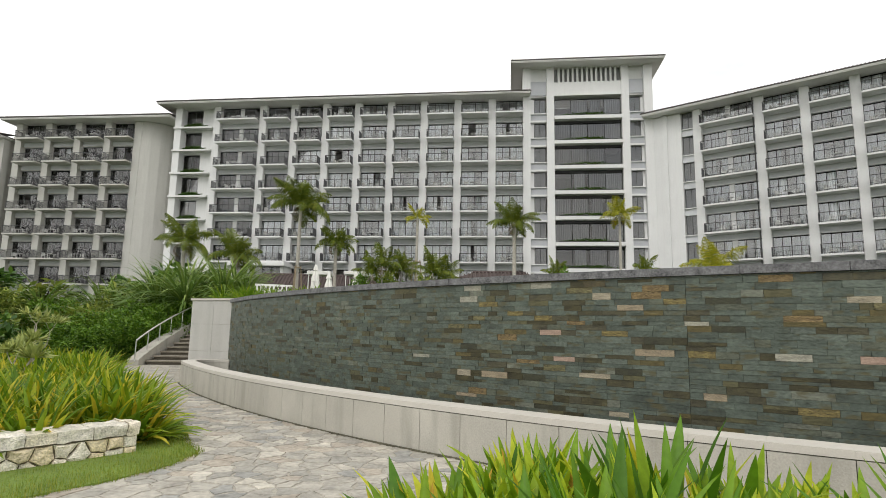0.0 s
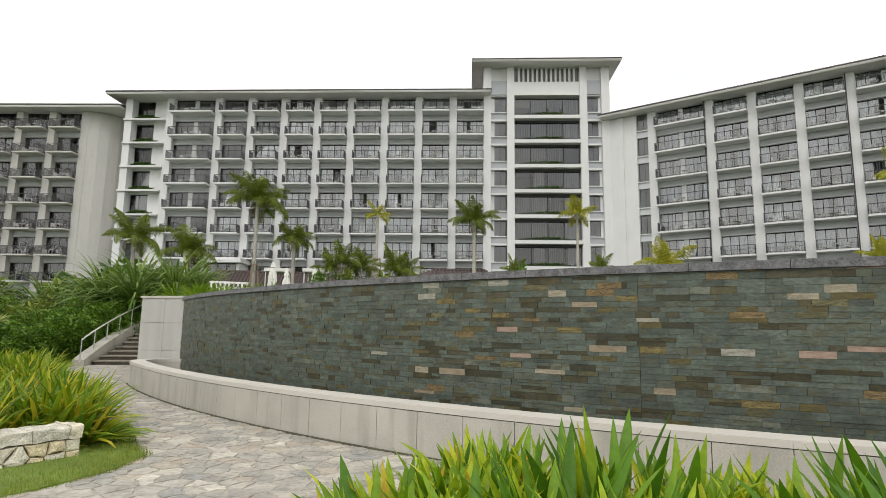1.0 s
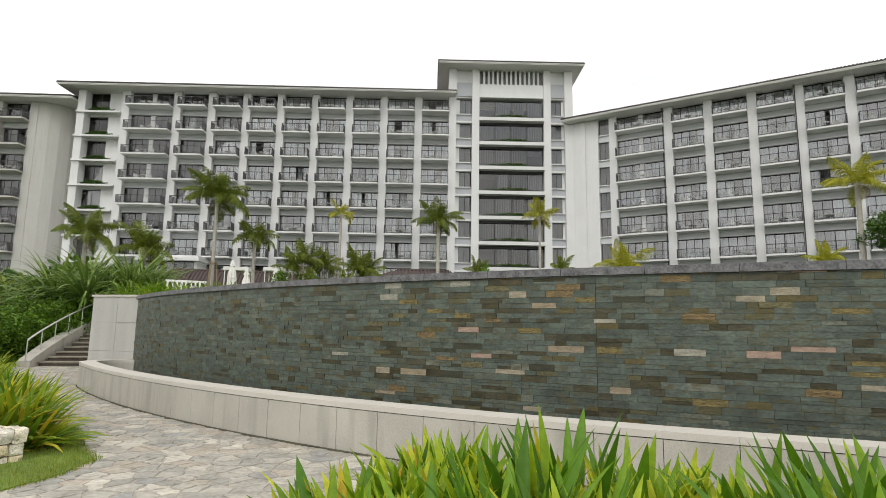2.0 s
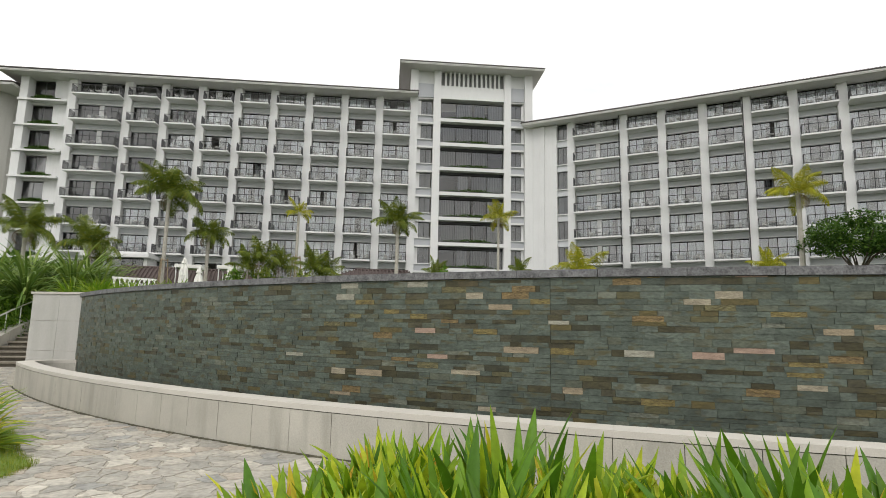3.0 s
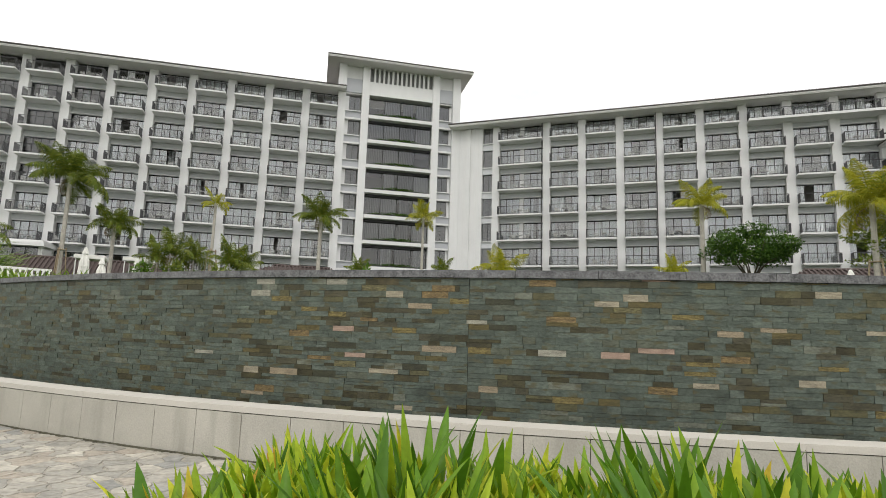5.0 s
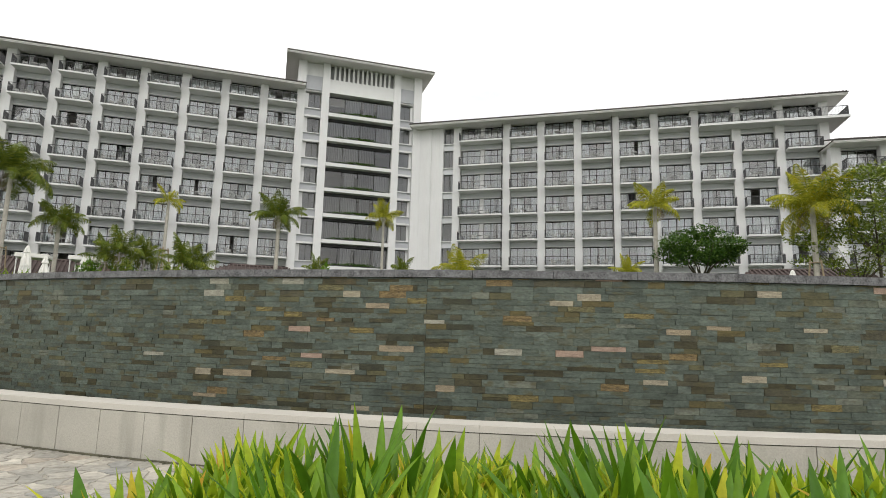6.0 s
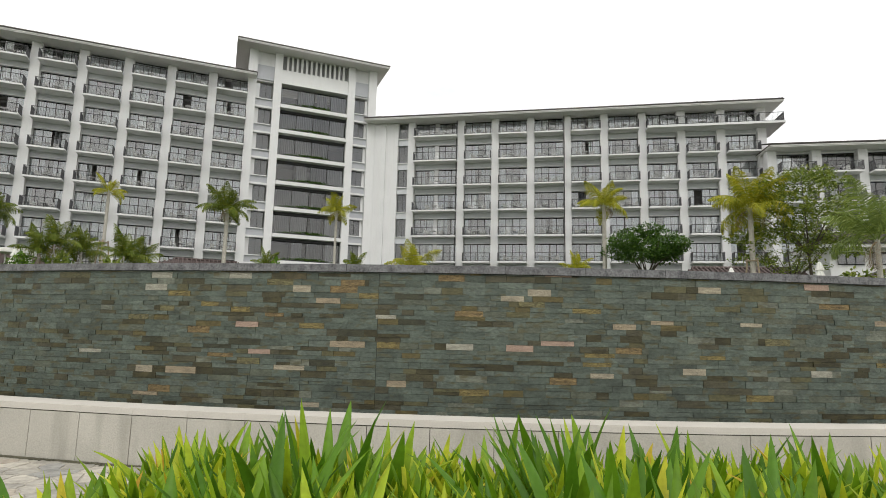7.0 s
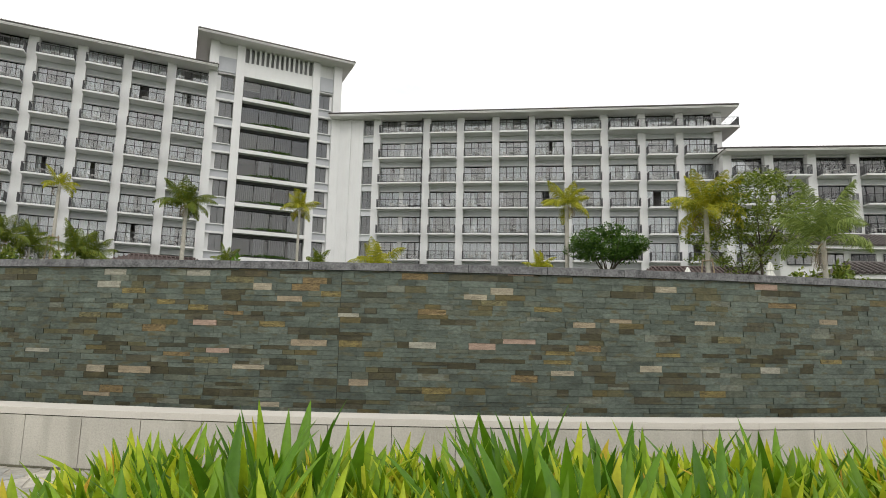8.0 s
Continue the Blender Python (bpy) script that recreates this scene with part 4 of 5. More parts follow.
def build_coral_wall():
    """Dry-looking wall of pale coral limestone: big irregular stones below, squared capping stones above."""
    d = Vector((0.622, 0.783, 0))
    start = Vector((-3.66, 7.12, 0)) - d * 4.2
    ang = math.degrees(math.atan2(d.y, d.x))
    root = thing("coral_stone_wall", pose(start.x, start.y, -0.05, 0, 0, ang), "low wall of rough pale coral limestone beside grass", "garden wall")
    part("core", boxes((0.02, 4.17, 0.04, 0.40, 0.0, 0.36)), CORAL_JOINT, root)
    rng = random.Random(3)
    seeds = scatter(rng, -0.1, 4.3, -0.02, 0.27, 0.30, 5000, lambda x, y: True)
    for i, poly in cells(seeds, 0.5):
        for px, py, nx, ny in ((0, 0.0, 0, -1), (0, 0.275, 0, 1), (0, 0, -1, 0), (4.2, 0, 1, 0)):
            poly = clip_poly(poly, px, py, nx, ny) if len(poly) > 2 else poly
        if len(poly) < 3 or abs(sum(a[0] * b[1] - b[0] * a[1] for a, b in zip(poly, poly[1:] + poly[:1]))) < 0.006:
            continue
        poly = ragged(ragged(poly, rng, 0.012), rng, 0.008)
        cx, cy = sum(p[0] for p in poly) / len(poly), sum(p[1] for p in poly) / len(poly)
        bulge = rng.uniform(0.02, 0.05)
        bm = bmesh.new()
        rings = []
        for k, out in ((0.97, -0.06), (0.955, 0.25 * bulge), (0.86, 0.75 * bulge), (0.55, bulge), (0.22, bulge)):
            ring = []
            for x, y in poly:
                q = Vector((cx + (x - cx) * k, cy + (y - cy) * k, 0.0))
                n = noise.noise(q * 14) * 0.014 + noise.noise(q * 38) * 0.008
                ring.append(bm.verts.new((q.x, 0.03 - out + n * (1.0 if out > 0 else 0.0), q.y)))
            rings.append(ring)
        for u, w in zip(rings, rings[1:]):
            for k in range(len(poly)):
                bm.faces.new((u[k], u[(k + 1) % len(poly)], w[(k + 1) % len(poly)], w[k]))
        bm.faces.new(rings[-1])
        bmesh.ops.recalc_face_normals(bm, faces=bm.faces)
        part("stone", bm, CORAL, root)
    x = 0.0
    while x < 4.2:
        w = min(rng.uniform(0.26, 0.42), 4.22 - x)
        bm = boxes((x + 0.004, x + w - 0.004, rng.uniform(-0.02, 0.01), 0.42, 0.285, 0.42 + rng.uniform(-0.012, 0.012)))
        bmesh.ops.subdivide_edges(bm, edges=bm.edges[:], cuts=4, use_grid_fill=True)
        for v in bm.verts:
            v.co += Vector((noise.noise(v.co * 9), noise.noise(v.co * 9 + Vector((5, 0, 0))), noise.noise(v.co * 11 + Vector((0, 7, 0))))) * 0.024
        part("capping_stone", bm, CORAL_CAP, root)
        x += w
    for k, (z0, z1) in enumerate(((0.0, 0.14), (0.145, 0.28))):
        part("stone", boxes((4.165, 4.21, 0.02, 0.40, z0 + 0.004, z1)), CORAL, root)


build_path()
build_lawn()
build_coral_wall()


# ---- planting near the path ----
def lily_leaf(width, length, bend, blunt):
    bm = bmesh.new()
    blade(bm, (0, 0, 0), 0.0, 1.45, length, width, bend, 12, 0.20, 0.03, blunt)
    return smooth_mesh(mesh_of("leaf", bm, LILY))


LILY_LEAVES = [lily_leaf(0.066, 0.66, 0.25, 5.5), lily_leaf(0.060, 0.70, 0.4, 4.8), lily_leaf(0.070, 0.56, 0.5, 7.0), lily_leaf(0.062, 0.62, 0.7, 6.0), lily_leaf(0.068, 0.72, 0.15, 5.0), lily_leaf(0.060, 0.56, 1.2, 7.0)]
DEEP_LEAVES = [lily_leaf(0.082, 0.72, 0.20, 5.2), lily_leaf(0.074, 0.74, 0.40, 4.6), lily_leaf(0.086, 0.68, 0.30, 6.0), lily_leaf(0.068, 0.70, 0.8, 5.2)]
for leaf_data in DEEP_LEAVES:
    leaf_data.materials[0] = LILY_DEEP


def vigour(ang):
    """How much taller and greener the lilies stand along the bed: two strong stands and two lesser ones."""
    return sum(h * math.exp(-((ang - c) / w) ** 2) for c, w, h in ((-122.45, 0.48, 1.0), (-120.35, 0.50, 1.0), (-119.2, 0.40, 0.55), (-117.9, 0.45, 0.45), (-123.75, 0.22, 0.5)))


def lily_filler(seed):
    """The lower, crowded leaves of a lily clump."""
    rng = random.Random(seed)
    bm = bmesh.new()
    for _ in range(54):
        a, t = rng.uniform(0, 6.283), rng.uniform(1.08, 1.52)
        z = rng.uniform(0.10, 0.42)
        blade(bm, (0.05 * math.cos(a), 0.05 * math.sin(a), z), a, t, min(0.72, (rng.uniform(0.76, 0.98) - z) / math.sin(t)), rng.uniform(0.050, 0.075), rng.uniform(0.2, 1.1), 9, 0.20, 0.03, rng.choice((3.5, 5.0, 6.0)))
    return smooth_mesh(mesh_of("low_leaves", bm, LILY_LOW))


def build_lilies():
    """The bed of broad-leaved lilies in front of the camera."""
    rng = random.Random(19)
    spots = []
    for _ in range(6000):
        a, r = rng.uniform(-123.95, -101.5), rng.uniform(32.4, 33.8)
        p = polar(r, a)
        if all((p - q).length > 0.235 for q in spots) and p.length > 1.7:
            spots.append(p)
    fillers = [lily_filler(500 + k) for k in range(6)]
    reach = {me.name: max(v.co.z for v in me.vertices) for me in LILY_LEAVES + DEEP_LEAVES}
    for p in spots:
        ang = math.degrees(math.atan2(p.y - CY, p.x - CX))
        strong = vigour(ang)
        tall = 0.965 - 0.05 * smooth(-122.9, -123.8, ang) + 0.05 * noise.noise(Vector((p.x * 2.2, p.y * 2.2, 4.0))) + 0.19 * strong
        root = thing("lily_plant", at(p.x, p.y, 0.0), "broad-leaved green lily clump with yellowing leaf tips", "plant", "lilies in the bed")
        bm = bmesh.new()
        tube(bm, [(0, 0, -0.05), (0.01, 0.0, 0.2), (0.0, 0.01, 0.36)], [0.04, 0.035, 0.03], 7)
        part("stem", bm, LILY, root)
        put("low_leaves", rng.choice(fillers), root, pose(0, 0, 0, 0, 0, rng.uniform(0, 360)))["kind"] = "stuff"
        for k in range(rng.randint(8, 10)):
            tilt = rng.uniform(1, 17)
            tip = tall + rng.uniform(-0.14, 0.05) + (rng.uniform(0.03, 0.10) if rng.random() < 0.07 else 0)
            zb = rng.uniform(0.22, 0.40)
            leaf_me = rng.choice(DEEP_LEAVES if rng.random() < 0.05 + 0.72 * strong else LILY_LEAVES)
            s = min(1.3, max(0.6, (tip - zb) / (reach[leaf_me.name] * math.cos(radians(tilt)))))
            w = rng.uniform(0.8, 1.1)
            m = at(0, 0, zb) @ pose(0, 0, 0, 0, 0, rng.uniform(0, 360)) @ pose(0.02, 0, 0, 0, tilt, 0) @ pose(0, 0, 0, 0, 0, rng.uniform(-40, 40)) @ Matrix.Diagonal((s, w, s, 1))
            put("leaf", leaf_me, root, m)
    bm = bmesh.new()
    arc_block(bm, 32.25, 35.0, -125.4, -98, -0.1, 0.03, 40)
    tagged(put("bed_soil", mesh_of("bed_soil", bm, SOIL)), "dark soil of the lily bed", "soil", kind="structure")


def strap_plant_mesh(name, seed, n, lo, hi, width, mat, spread=(0.5, 1.5), bend=(0.6, 1.9), segs=5):
    rng = random.Random(seed)
    bm = bmesh.new()
    for _ in range(n):
        a = rng.uniform(0, 6.283)
        blade(bm, (0.08 * math.cos(a), 0.08 * math.sin(a), 0), a, rng.uniform(*spread), rng.uniform(lo, hi), width * rng.uniform(0.7, 1.2), rng.uniform(*bend), segs)
    return smooth_mesh(mesh_of(name, bm, mat))


def build_strap_bed():
    """The bank of yellow-green strap-leaved plants behind the coral wall."""
    rng = random.Random(29)
    kinds = [strap_plant_mesh("leaves", 50 + k, 120, 0.42, 0.92, 0.058, STRAP, (0.45, 1.5), (0.5, 1.7)) for k in range(4)]
    spots = []
    for _ in range(5000):
        x, y = rng.uniform(-12.5, -2.9), rng.uniform(4.8, 17)
        r = math.hypot(x - CX, y - CY)
        beyond = (x + 3.66) * 0.783 - (y - 7.12) * 0.622
        edge = 31.55 if y > 7.9 else 0
        if r < edge or r > 38.5 or (y < 8.2 and beyond > -0.62) or y < 0.4 - 0.5 * x + 2:
            continue
        if all((x - u) ** 2 + (y - v) ** 2 > 0.37 ** 2 for u, v in spots):
            spots.append((x, y))
    for x, y in spots:
        s = rng.uniform(0.98, 1.32)
        root = thing("strap_leaf_plant", at(x, y, ground_height(x, y) - 0.02) @ pose(0, 0, 0, 0, 0, rng.uniform(0, 360)) @ Matrix.Scale(s, 4), "dense clump of arching yellow-green strap leaves", "plant", "strap-leaf bank")
        put("foliage", rng.choice(kinds), root)


def shrub(x, y, z, w, h, me, label, group, rz):
    root = thing("shrub", at(x, y, z) @ pose(0, 0, 0, 0, 0, rz), label, "shrub", group)
    put("foliage", me, root, at(0, 0, h * 0.5) @ Matrix.Diagonal((w, w, h, 1)))
    bm = bmesh.new()
    for k in range(4):
        a = k * 1.6
        tube(bm, [(0.05 * math.cos(a), 0.05 * math.sin(a), -0.1), (0.22 * w * math.cos(a), 0.22 * w * math.sin(a), h * 0.55)], [0.03, 0.012], 5)
    part("branch", bm, DARK_BARK, root)


def build_bank():
    """Hedges, long-leaved clumps and bushes that climb the bank beside the stairs."""
    rng = random.Random(37)
    hedge = [leaf_cloud("foliage", 60 + k, 2600, 0.5, 0.5, 0.5, 0.065, HEDGE, 16) for k in range(3)]
    deep = [leaf_cloud("foliage", 70 + k, 1100, 0.5, 0.5, 0.5, 0.13, DEEP, 12) for k in range(3)]
    olive = [leaf_cloud("foliage", 80 + k, 900, 0.5, 0.5, 0.5, 0.13, OLIVE, 11) for k in range(3)]
    # clipped hedge beside the handrail
    for i in range(11):
        t = i / 10
        for j in range(2):
            x, y = -13.45 - 0.9 * j + 1.1 * t * t + rng.uniform(-0.15, 0.15), 21.2 + 6.5 * t + 0.7 * j
            shrub(x, y, ground_height(x, y) - 0.1, rng.uniform(1.7, 2.1), 1.6 + 1.25 * t + 0.3 * j, rng.choice(hedge), "dense bright green hedge bush by the stairs", "hedge", rng.uniform(0, 360))
    for _ in range(70):
        x, y = rng.uniform(-27, -11.5), rng.uniform(12, 30)
        if x > -12.8 - 0.16 * (y - 12) and y > 17 or x < -1.05 * y - 2:
            continue
        shrub(x, y, ground_height(x, y) - 0.15, rng.uniform(1.6, 2.6), rng.uniform(1.2, 2.1) + 0.03 * (y - 12), rng.choice(deep[:1] + olive + olive + hedge[:2]), "loose green garden bush on the bank", "bank bushes", rng.uniform(0, 360))
    # thick growth on the bank above the stairs and behind the pier
    for x, y, w, h, me in ((-14.5, 27.5, 3.0, 2.4, hedge[0]), (-16.8, 26.5, 3.0, 2.3, olive[2]), (-12.9, 28.4, 2.6, 2.6, hedge[1]),
                           (-17.5, 31, 3.6, 3.6, olive[0]), (-21, 30, 3.8, 3.2, olive[1]), (-24.5, 31, 4, 3.4, deep[1]), (-13.8, 33, 3.6, 4.2, deep[2]), (-28, 33, 4.2, 3.2, deep[0]), (-20, 36, 4, 3.8, deep[1]), (-15.6, 35.6, 3.6, 4.6, olive[1]), (-17.4, 37.6, 4.0, 4.8, deep[0]), (-13.2, 36.2, 3.2, 4.2, olive[0])):
        shrub(x, y, ground_height(x, y) - 0.2, w, h, me, "tall dark green shrub on the garden bank", "bank bushes", rng.uniform(0, 360))
    fine = [leaf_cloud("foliage", 84 + k, 2600, 0.5, 0.5, 0.5, 0.065, mat, 12) for k, mat in enumerate((OLIVE, HEDGE))]
    for x, y, w, me in ((-19.6, 25.4, 2.6, fine[0]), (-18.2, 26.9, 2.4, fine[1]), (-21.4, 27.4, 2.8, fine[0]), (-16.9, 28.2, 2.4, fine[0]), (-23.6, 26.0, 2.8, fine[1])):
        g = ground_height(x, y)
        shrub(x, y, g - 0.2, w, 3.35 - g, me, "tall loose olive-green bush on the garden bank", "bank bushes", rng.uniform(0, 360))
    clump = [strap_plant_mesh("leaves", 90 + k, 150, 1.4, 2.5, 0.075, PANDAN, (0.1, 1.5), (0.9, 2.4), 7) for k in range(2)]
    for x, y, z, s in ((-12.6, 28.0, 2.0, 1.35), (-14.4, 28.8, 1.9, 1.35), (-11.2, 29.0, 2.2, 1.35), (-10.2, 29.6, 2.3, 1.15), (-12.3, 29.4, 2.2, 1.2), (-13.6, 30.5, 2.3, 1.3), (-15.0, 29.0, 1.7, 1.15), (-16.8, 29.5, 1.5, 1.15), (-11.3, 31.0, 2.6, 1.25), (-18.5, 31.0, 1.5, 1.2), (-8.9, 31.0, 2.0, 1.0), (-9.8, 28.4, 1.7, 0.95), (-20.5, 29.0, 1.2, 1.15), (-13.9, 28.0, 1.5, 1.1)):
        root = thing("screw_pine", at(x, y, ground_height(x, y)) @ pose(0, 0, 0, 0, 0, rng.uniform(0, 360)) @ Matrix.Scale(s, 4), "large clump of long drooping dark green leaves", "plant", "screw pines on the bank")
        bm = bmesh.new()
        tube(bm, [(0, 0, -0.2), (0.05, 0.02, z * 0.6), (0.0, 0.05, z)], [0.14, 0.11, 0.10], 8)
        part("trunk", bm, BARK, root)
        put("foliage", rng.choice(clump), root, at(0, 0, z - 0.05))
    # fresh green tuft on top of the pier
    tuft = [strap_plant_mesh("leaves", 95 + k, 130, 0.55, 1.05, 0.045, TUFT, (0.2, 1.5), (0.8, 2.0)) for k in range(2)]
    for i in range(12):
        x, y = -7.2 + 0.30 * i, 18.7 + 0.35 * math.sin(i * 1.7)
        root = thing("tufted_plant", at(x, y, 2.15) @ pose(0, 0, 0, 0, 0, rng.uniform(0, 360)), "bright green tufted plant behind the wall coping", "plant", "tufts on the wall")
        put("foliage", rng.choice(tuft), root)


def build_plumeria(x, y, h, seed, spread):
    """A sparse young tree: pale forked limbs with a rosette of leaves at each tip."""
    rng = random.Random(seed)
    z0 = ground_height(x, y)
    root = thing("frangipani_tree", at(x, y, z0), "sparse young tree with pale bent limbs and leaf rosettes", "tree", "frangipani trees")
    rosette = strap_plant_mesh("rosette", seed + 200, 30, 0.20, 0.34, 0.06, ROSETTE, (0.1, 1.4), (0.2, 0.9), 4)

    def limb(p, d, length, r, depth):
        q = p + d * length * 0.5 + Vector((0, 0, 0.06 * length))
        e = q + (d + Vector((0, 0, 0.45))).normalized() * length * 0.5
        bm = bmesh.new()
        tube(bm, [p, q, e], [r, r * 0.85, r * 0.7], 7)
        part("limb", bm, PALE_BARK, root)
        if depth == 0:
            put("rosette", rosette, root, at(*e) @ pose(0, 0, 0, 0, 0, rng.uniform(0, 360)))
            return
        for k in range(rng.choice((1, 2, 2))):
            a = rng.uniform(0, 6.283)
            limb(e, (d + Vector((math.cos(a), math.sin(a), 0.25)) * spread).normalized(), length * rng.uniform(0.6, 0.85), r * 0.72, depth - 1)
    limb(Vector((0, 0, -0.1)), Vector((rng.uniform(-0.3, 0.3), rng.uniform(-0.2, 0.2), 1)).normalized(), h * 0.36, 0.026, 2 if h < 2 else 3)


build_lilies()
build_strap_bed()
build_bank()
for x, y, h, seed, sp in ((-9.5, 13.4, 2.2, 1, 0.8), (-10.9, 15.0, 2.0, 2, 0.9), (-7.9, 11.0, 1.4, 3, 0.8), (-8.6, 12.6, 1.7, 4, 0.8), (-11.8, 14.2, 1.8, 6, 0.9)):
    build_plumeria(x, y, h, seed, sp)


# ---- palms and trees of the terrace ----
def frond_mesh(seed, length, mat, droop, leaflets=74):
    """One feather frond: an arching rib with narrow leaflets that hang from both sides."""
    rng = random.Random(seed)
    bm = bmesh.new()
    pts, e, p = [], 1.0, Vector((0, 0, 0))
    for i in range(9):
        pts.append(p.copy())
        p = p + Vector((math.cos(e), 0, math.sin(e))) * length / 8
        e -= droop / 8 * (0.5 + i * 0.14)
    tube(bm, pts, [0.035 * (1 - 0.1 * i) for i in range(9)], 5)
    for i in range(leaflets):
        t = 0.12 + 0.88 * i / (leaflets - 1)
        k = min(7, int(t * 8))
        q = pts[k].lerp(pts[k + 1], t * 8 - k)
        d = (pts[k + 1] - pts[k]).normalized()
        ll = length * 0.37 * (math.sin(math.pi * min(1, 0.18 + t * 0.80)) * 0.9 + 0.1) * rng.uniform(0.85, 1.1)
        for s in (-1, 1):
            out = (Vector((0, s, 0)) * 0.8 + d * 0.55 + Vector((0, 0, -0.15 - 0.55 * rng.random()))).normalized()
            mid = q + out * ll * 0.5
            end = mid + (out + Vector((0, 0, -0.6 - 0.9 * rng.random()))).normalized() * ll * 0.5
            w = d * 0.017 * length / 2.6
            bm.faces.new([bm.verts.new(v) for v in (q - w * 0.6, q + w * 0.6, mid + w, mid - w)])
            bm.faces.new([bm.verts.new(v) for v in (mid - w, mid + w, end)])
    return mesh_of("frond", bm, mat)


FRONDS = {"green": [frond_mesh(s, 2.7, FROND, dr) for s, dr in ((1, 0.9), (2, 1.5), (3, 2.1))],
          "pale": [frond_mesh(s, 2.7, FROND_PALE, dr) for s, dr in ((7, 0.8), (8, 1.3), (11, 1.9))],
          "yellow": [frond_mesh(s, 2.7, FROND_YELLOW, dr) for s, dr in ((4, 0.9), (5, 1.5), (6, 2.1))]}
DEAD = material("dry_frond", (0.16, 0.11, 0.06), 0.9, 0.3, 3, 20, 0.0, island=1.0, tint=[(0.5, (0.22, 0.16, 0.09))])
DEAD_FROND = frond_mesh(9, 1.9, DEAD, 3.2, 22)


def build_palm(x, y, crown_z, size, count, tone, seed, lean=(0.0, 0.0), label="young coconut palm with a slim grey trunk", trunk_r=0.13, upright=0.0):
    rng = random.Random(seed)
    z0 = land(x, y)
    h = crown_z - z0
    root = thing("palm_tree", at(x, y, z0), label, "palm tree", "palms on the terrace")
    bm = bmesh.new()
    pts, rad = [], []
    n = max(10, int(h * 3))
    for i in range(n + 1):
        t = i / n
        pts.append((lean[0] * (t * t - 1), lean[1] * (t * t - 1), -0.2 + (h + 0.2) * t))
        rad.append(trunk_r * (1.35 - 0.55 * min(1, t * 4) * 0.6 - 0.25 * t) * (1.05 if i % 2 else 0.97))
    tube(bm, pts, rad, 10)
    part("trunk", bm, BARK, root)
    for k in range(count):
        az = 360 * k / count * 2.4 + rng.uniform(-15, 15)
        tilt = -34 + 92 * (k / max(1, count - 1)) - upright + rng.uniform(-8, 8)
        s = size / 2.7 * rng.uniform(0.85, 1.1) * (0.75 if k < 2 else 1)
        m = at(0, 0, h - 0.05) @ pose(0, 0, 0, 0, 0, az) @ pose(0.05, 0, 0, 0, tilt, 0) @ pose(0, 0, 0, rng.uniform(-25, 25), 0, 0) @ Matrix.Scale(s, 4)
        put("frond", FRONDS[tone][min(2, int(3.0 * k / count))], root, m)
    for k in range(2 if count > 9 else 1):
        m = at(0, 0, h - 0.15) @ pose(0, 0, 0, 0, 0, rng.uniform(0, 360)) @ pose(0.08, 0, 0, 0, 75, 0) @ Matrix.Scale(size / 2.7 * 0.9, 4)
        put("dry_frond", DEAD_FROND, root, m)
    return z0


def land(x, y):
    return 2.2 + 2.0 * smooth(24, 56, y) if math.hypot(x - CX, y - CY) < 28.2 else ground_height(x, y)


def build_support(x, y, z, h=1.7):
    """Timber braces round a newly planted palm."""
    root = thing("tree_support", at(x, y, z), "weathered timber braces round a planted palm", "tree support", "palm supports")
    for k in range(3):
        a = k * 2.094 + 0.4
        bm = bmesh.new()
        tube(bm, [(0.75 * math.cos(a), 0.75 * math.sin(a), -0.1), (0.30 * math.cos(a), 0.30 * math.sin(a), h)], 0.05, 6)
        part("brace", bm, TIMBER, root)
    for k in range(3):
        a, b = k * 2.094 + 0.4, (k + 1) * 2.094 + 0.4
        bm = bmesh.new()
        tube(bm, [(0.36 * math.cos(a), 0.36 * math.sin(a), h - 0.15), (0.36 * math.cos(b), 0.36 * math.sin(b), h - 0.15)], 0.045, 6)
        part("crossbar", bm, TIMBER, root)


PALMS = (  # x, y, crown height, frond length, count, tone, support height or 0
    (-12.7, 49.4, 12.6, 3.3, 22, "green", 7.0), (-9.7, 51.1, 9.4, 2.3, 18, "green", 0), (-2.1, 46.9, 11.0, 1.5, 9, "yellow", 7.4),
    (6.2, 47.6, 10.9, 2.4, 18, "green", 0), (15.0, 46.7, 11.6, 2.0, 13, "yellow", 0), (-15.0, 32.5, 6.5, 1.9, 17, "green", 0),
    (-13.7, 37.3, 6.3, 2.1, 18, "green", 0), (29.8, 29.8, 10.9, 2.2, 15, "yellow", 0), (32.3, 20.3, 9.3, 2.9, 19, "yellow", 6.2))
for i, (x, y, cz, size, count, tone, sup) in enumerate(PALMS):
    z0 = build_palm(x, y, cz, size, count, tone, 300 + i, trunk_r=0.18 if size > 2.1 else 0.13)
    if sup:
        build_support(x, y, z0, sup - z0)
build_palm(27.6, 11.8, 5.8, 2.8, 10, "pale", 331, label="palm with tall upright feathery fronds", trunk_r=0.12, upright=20)


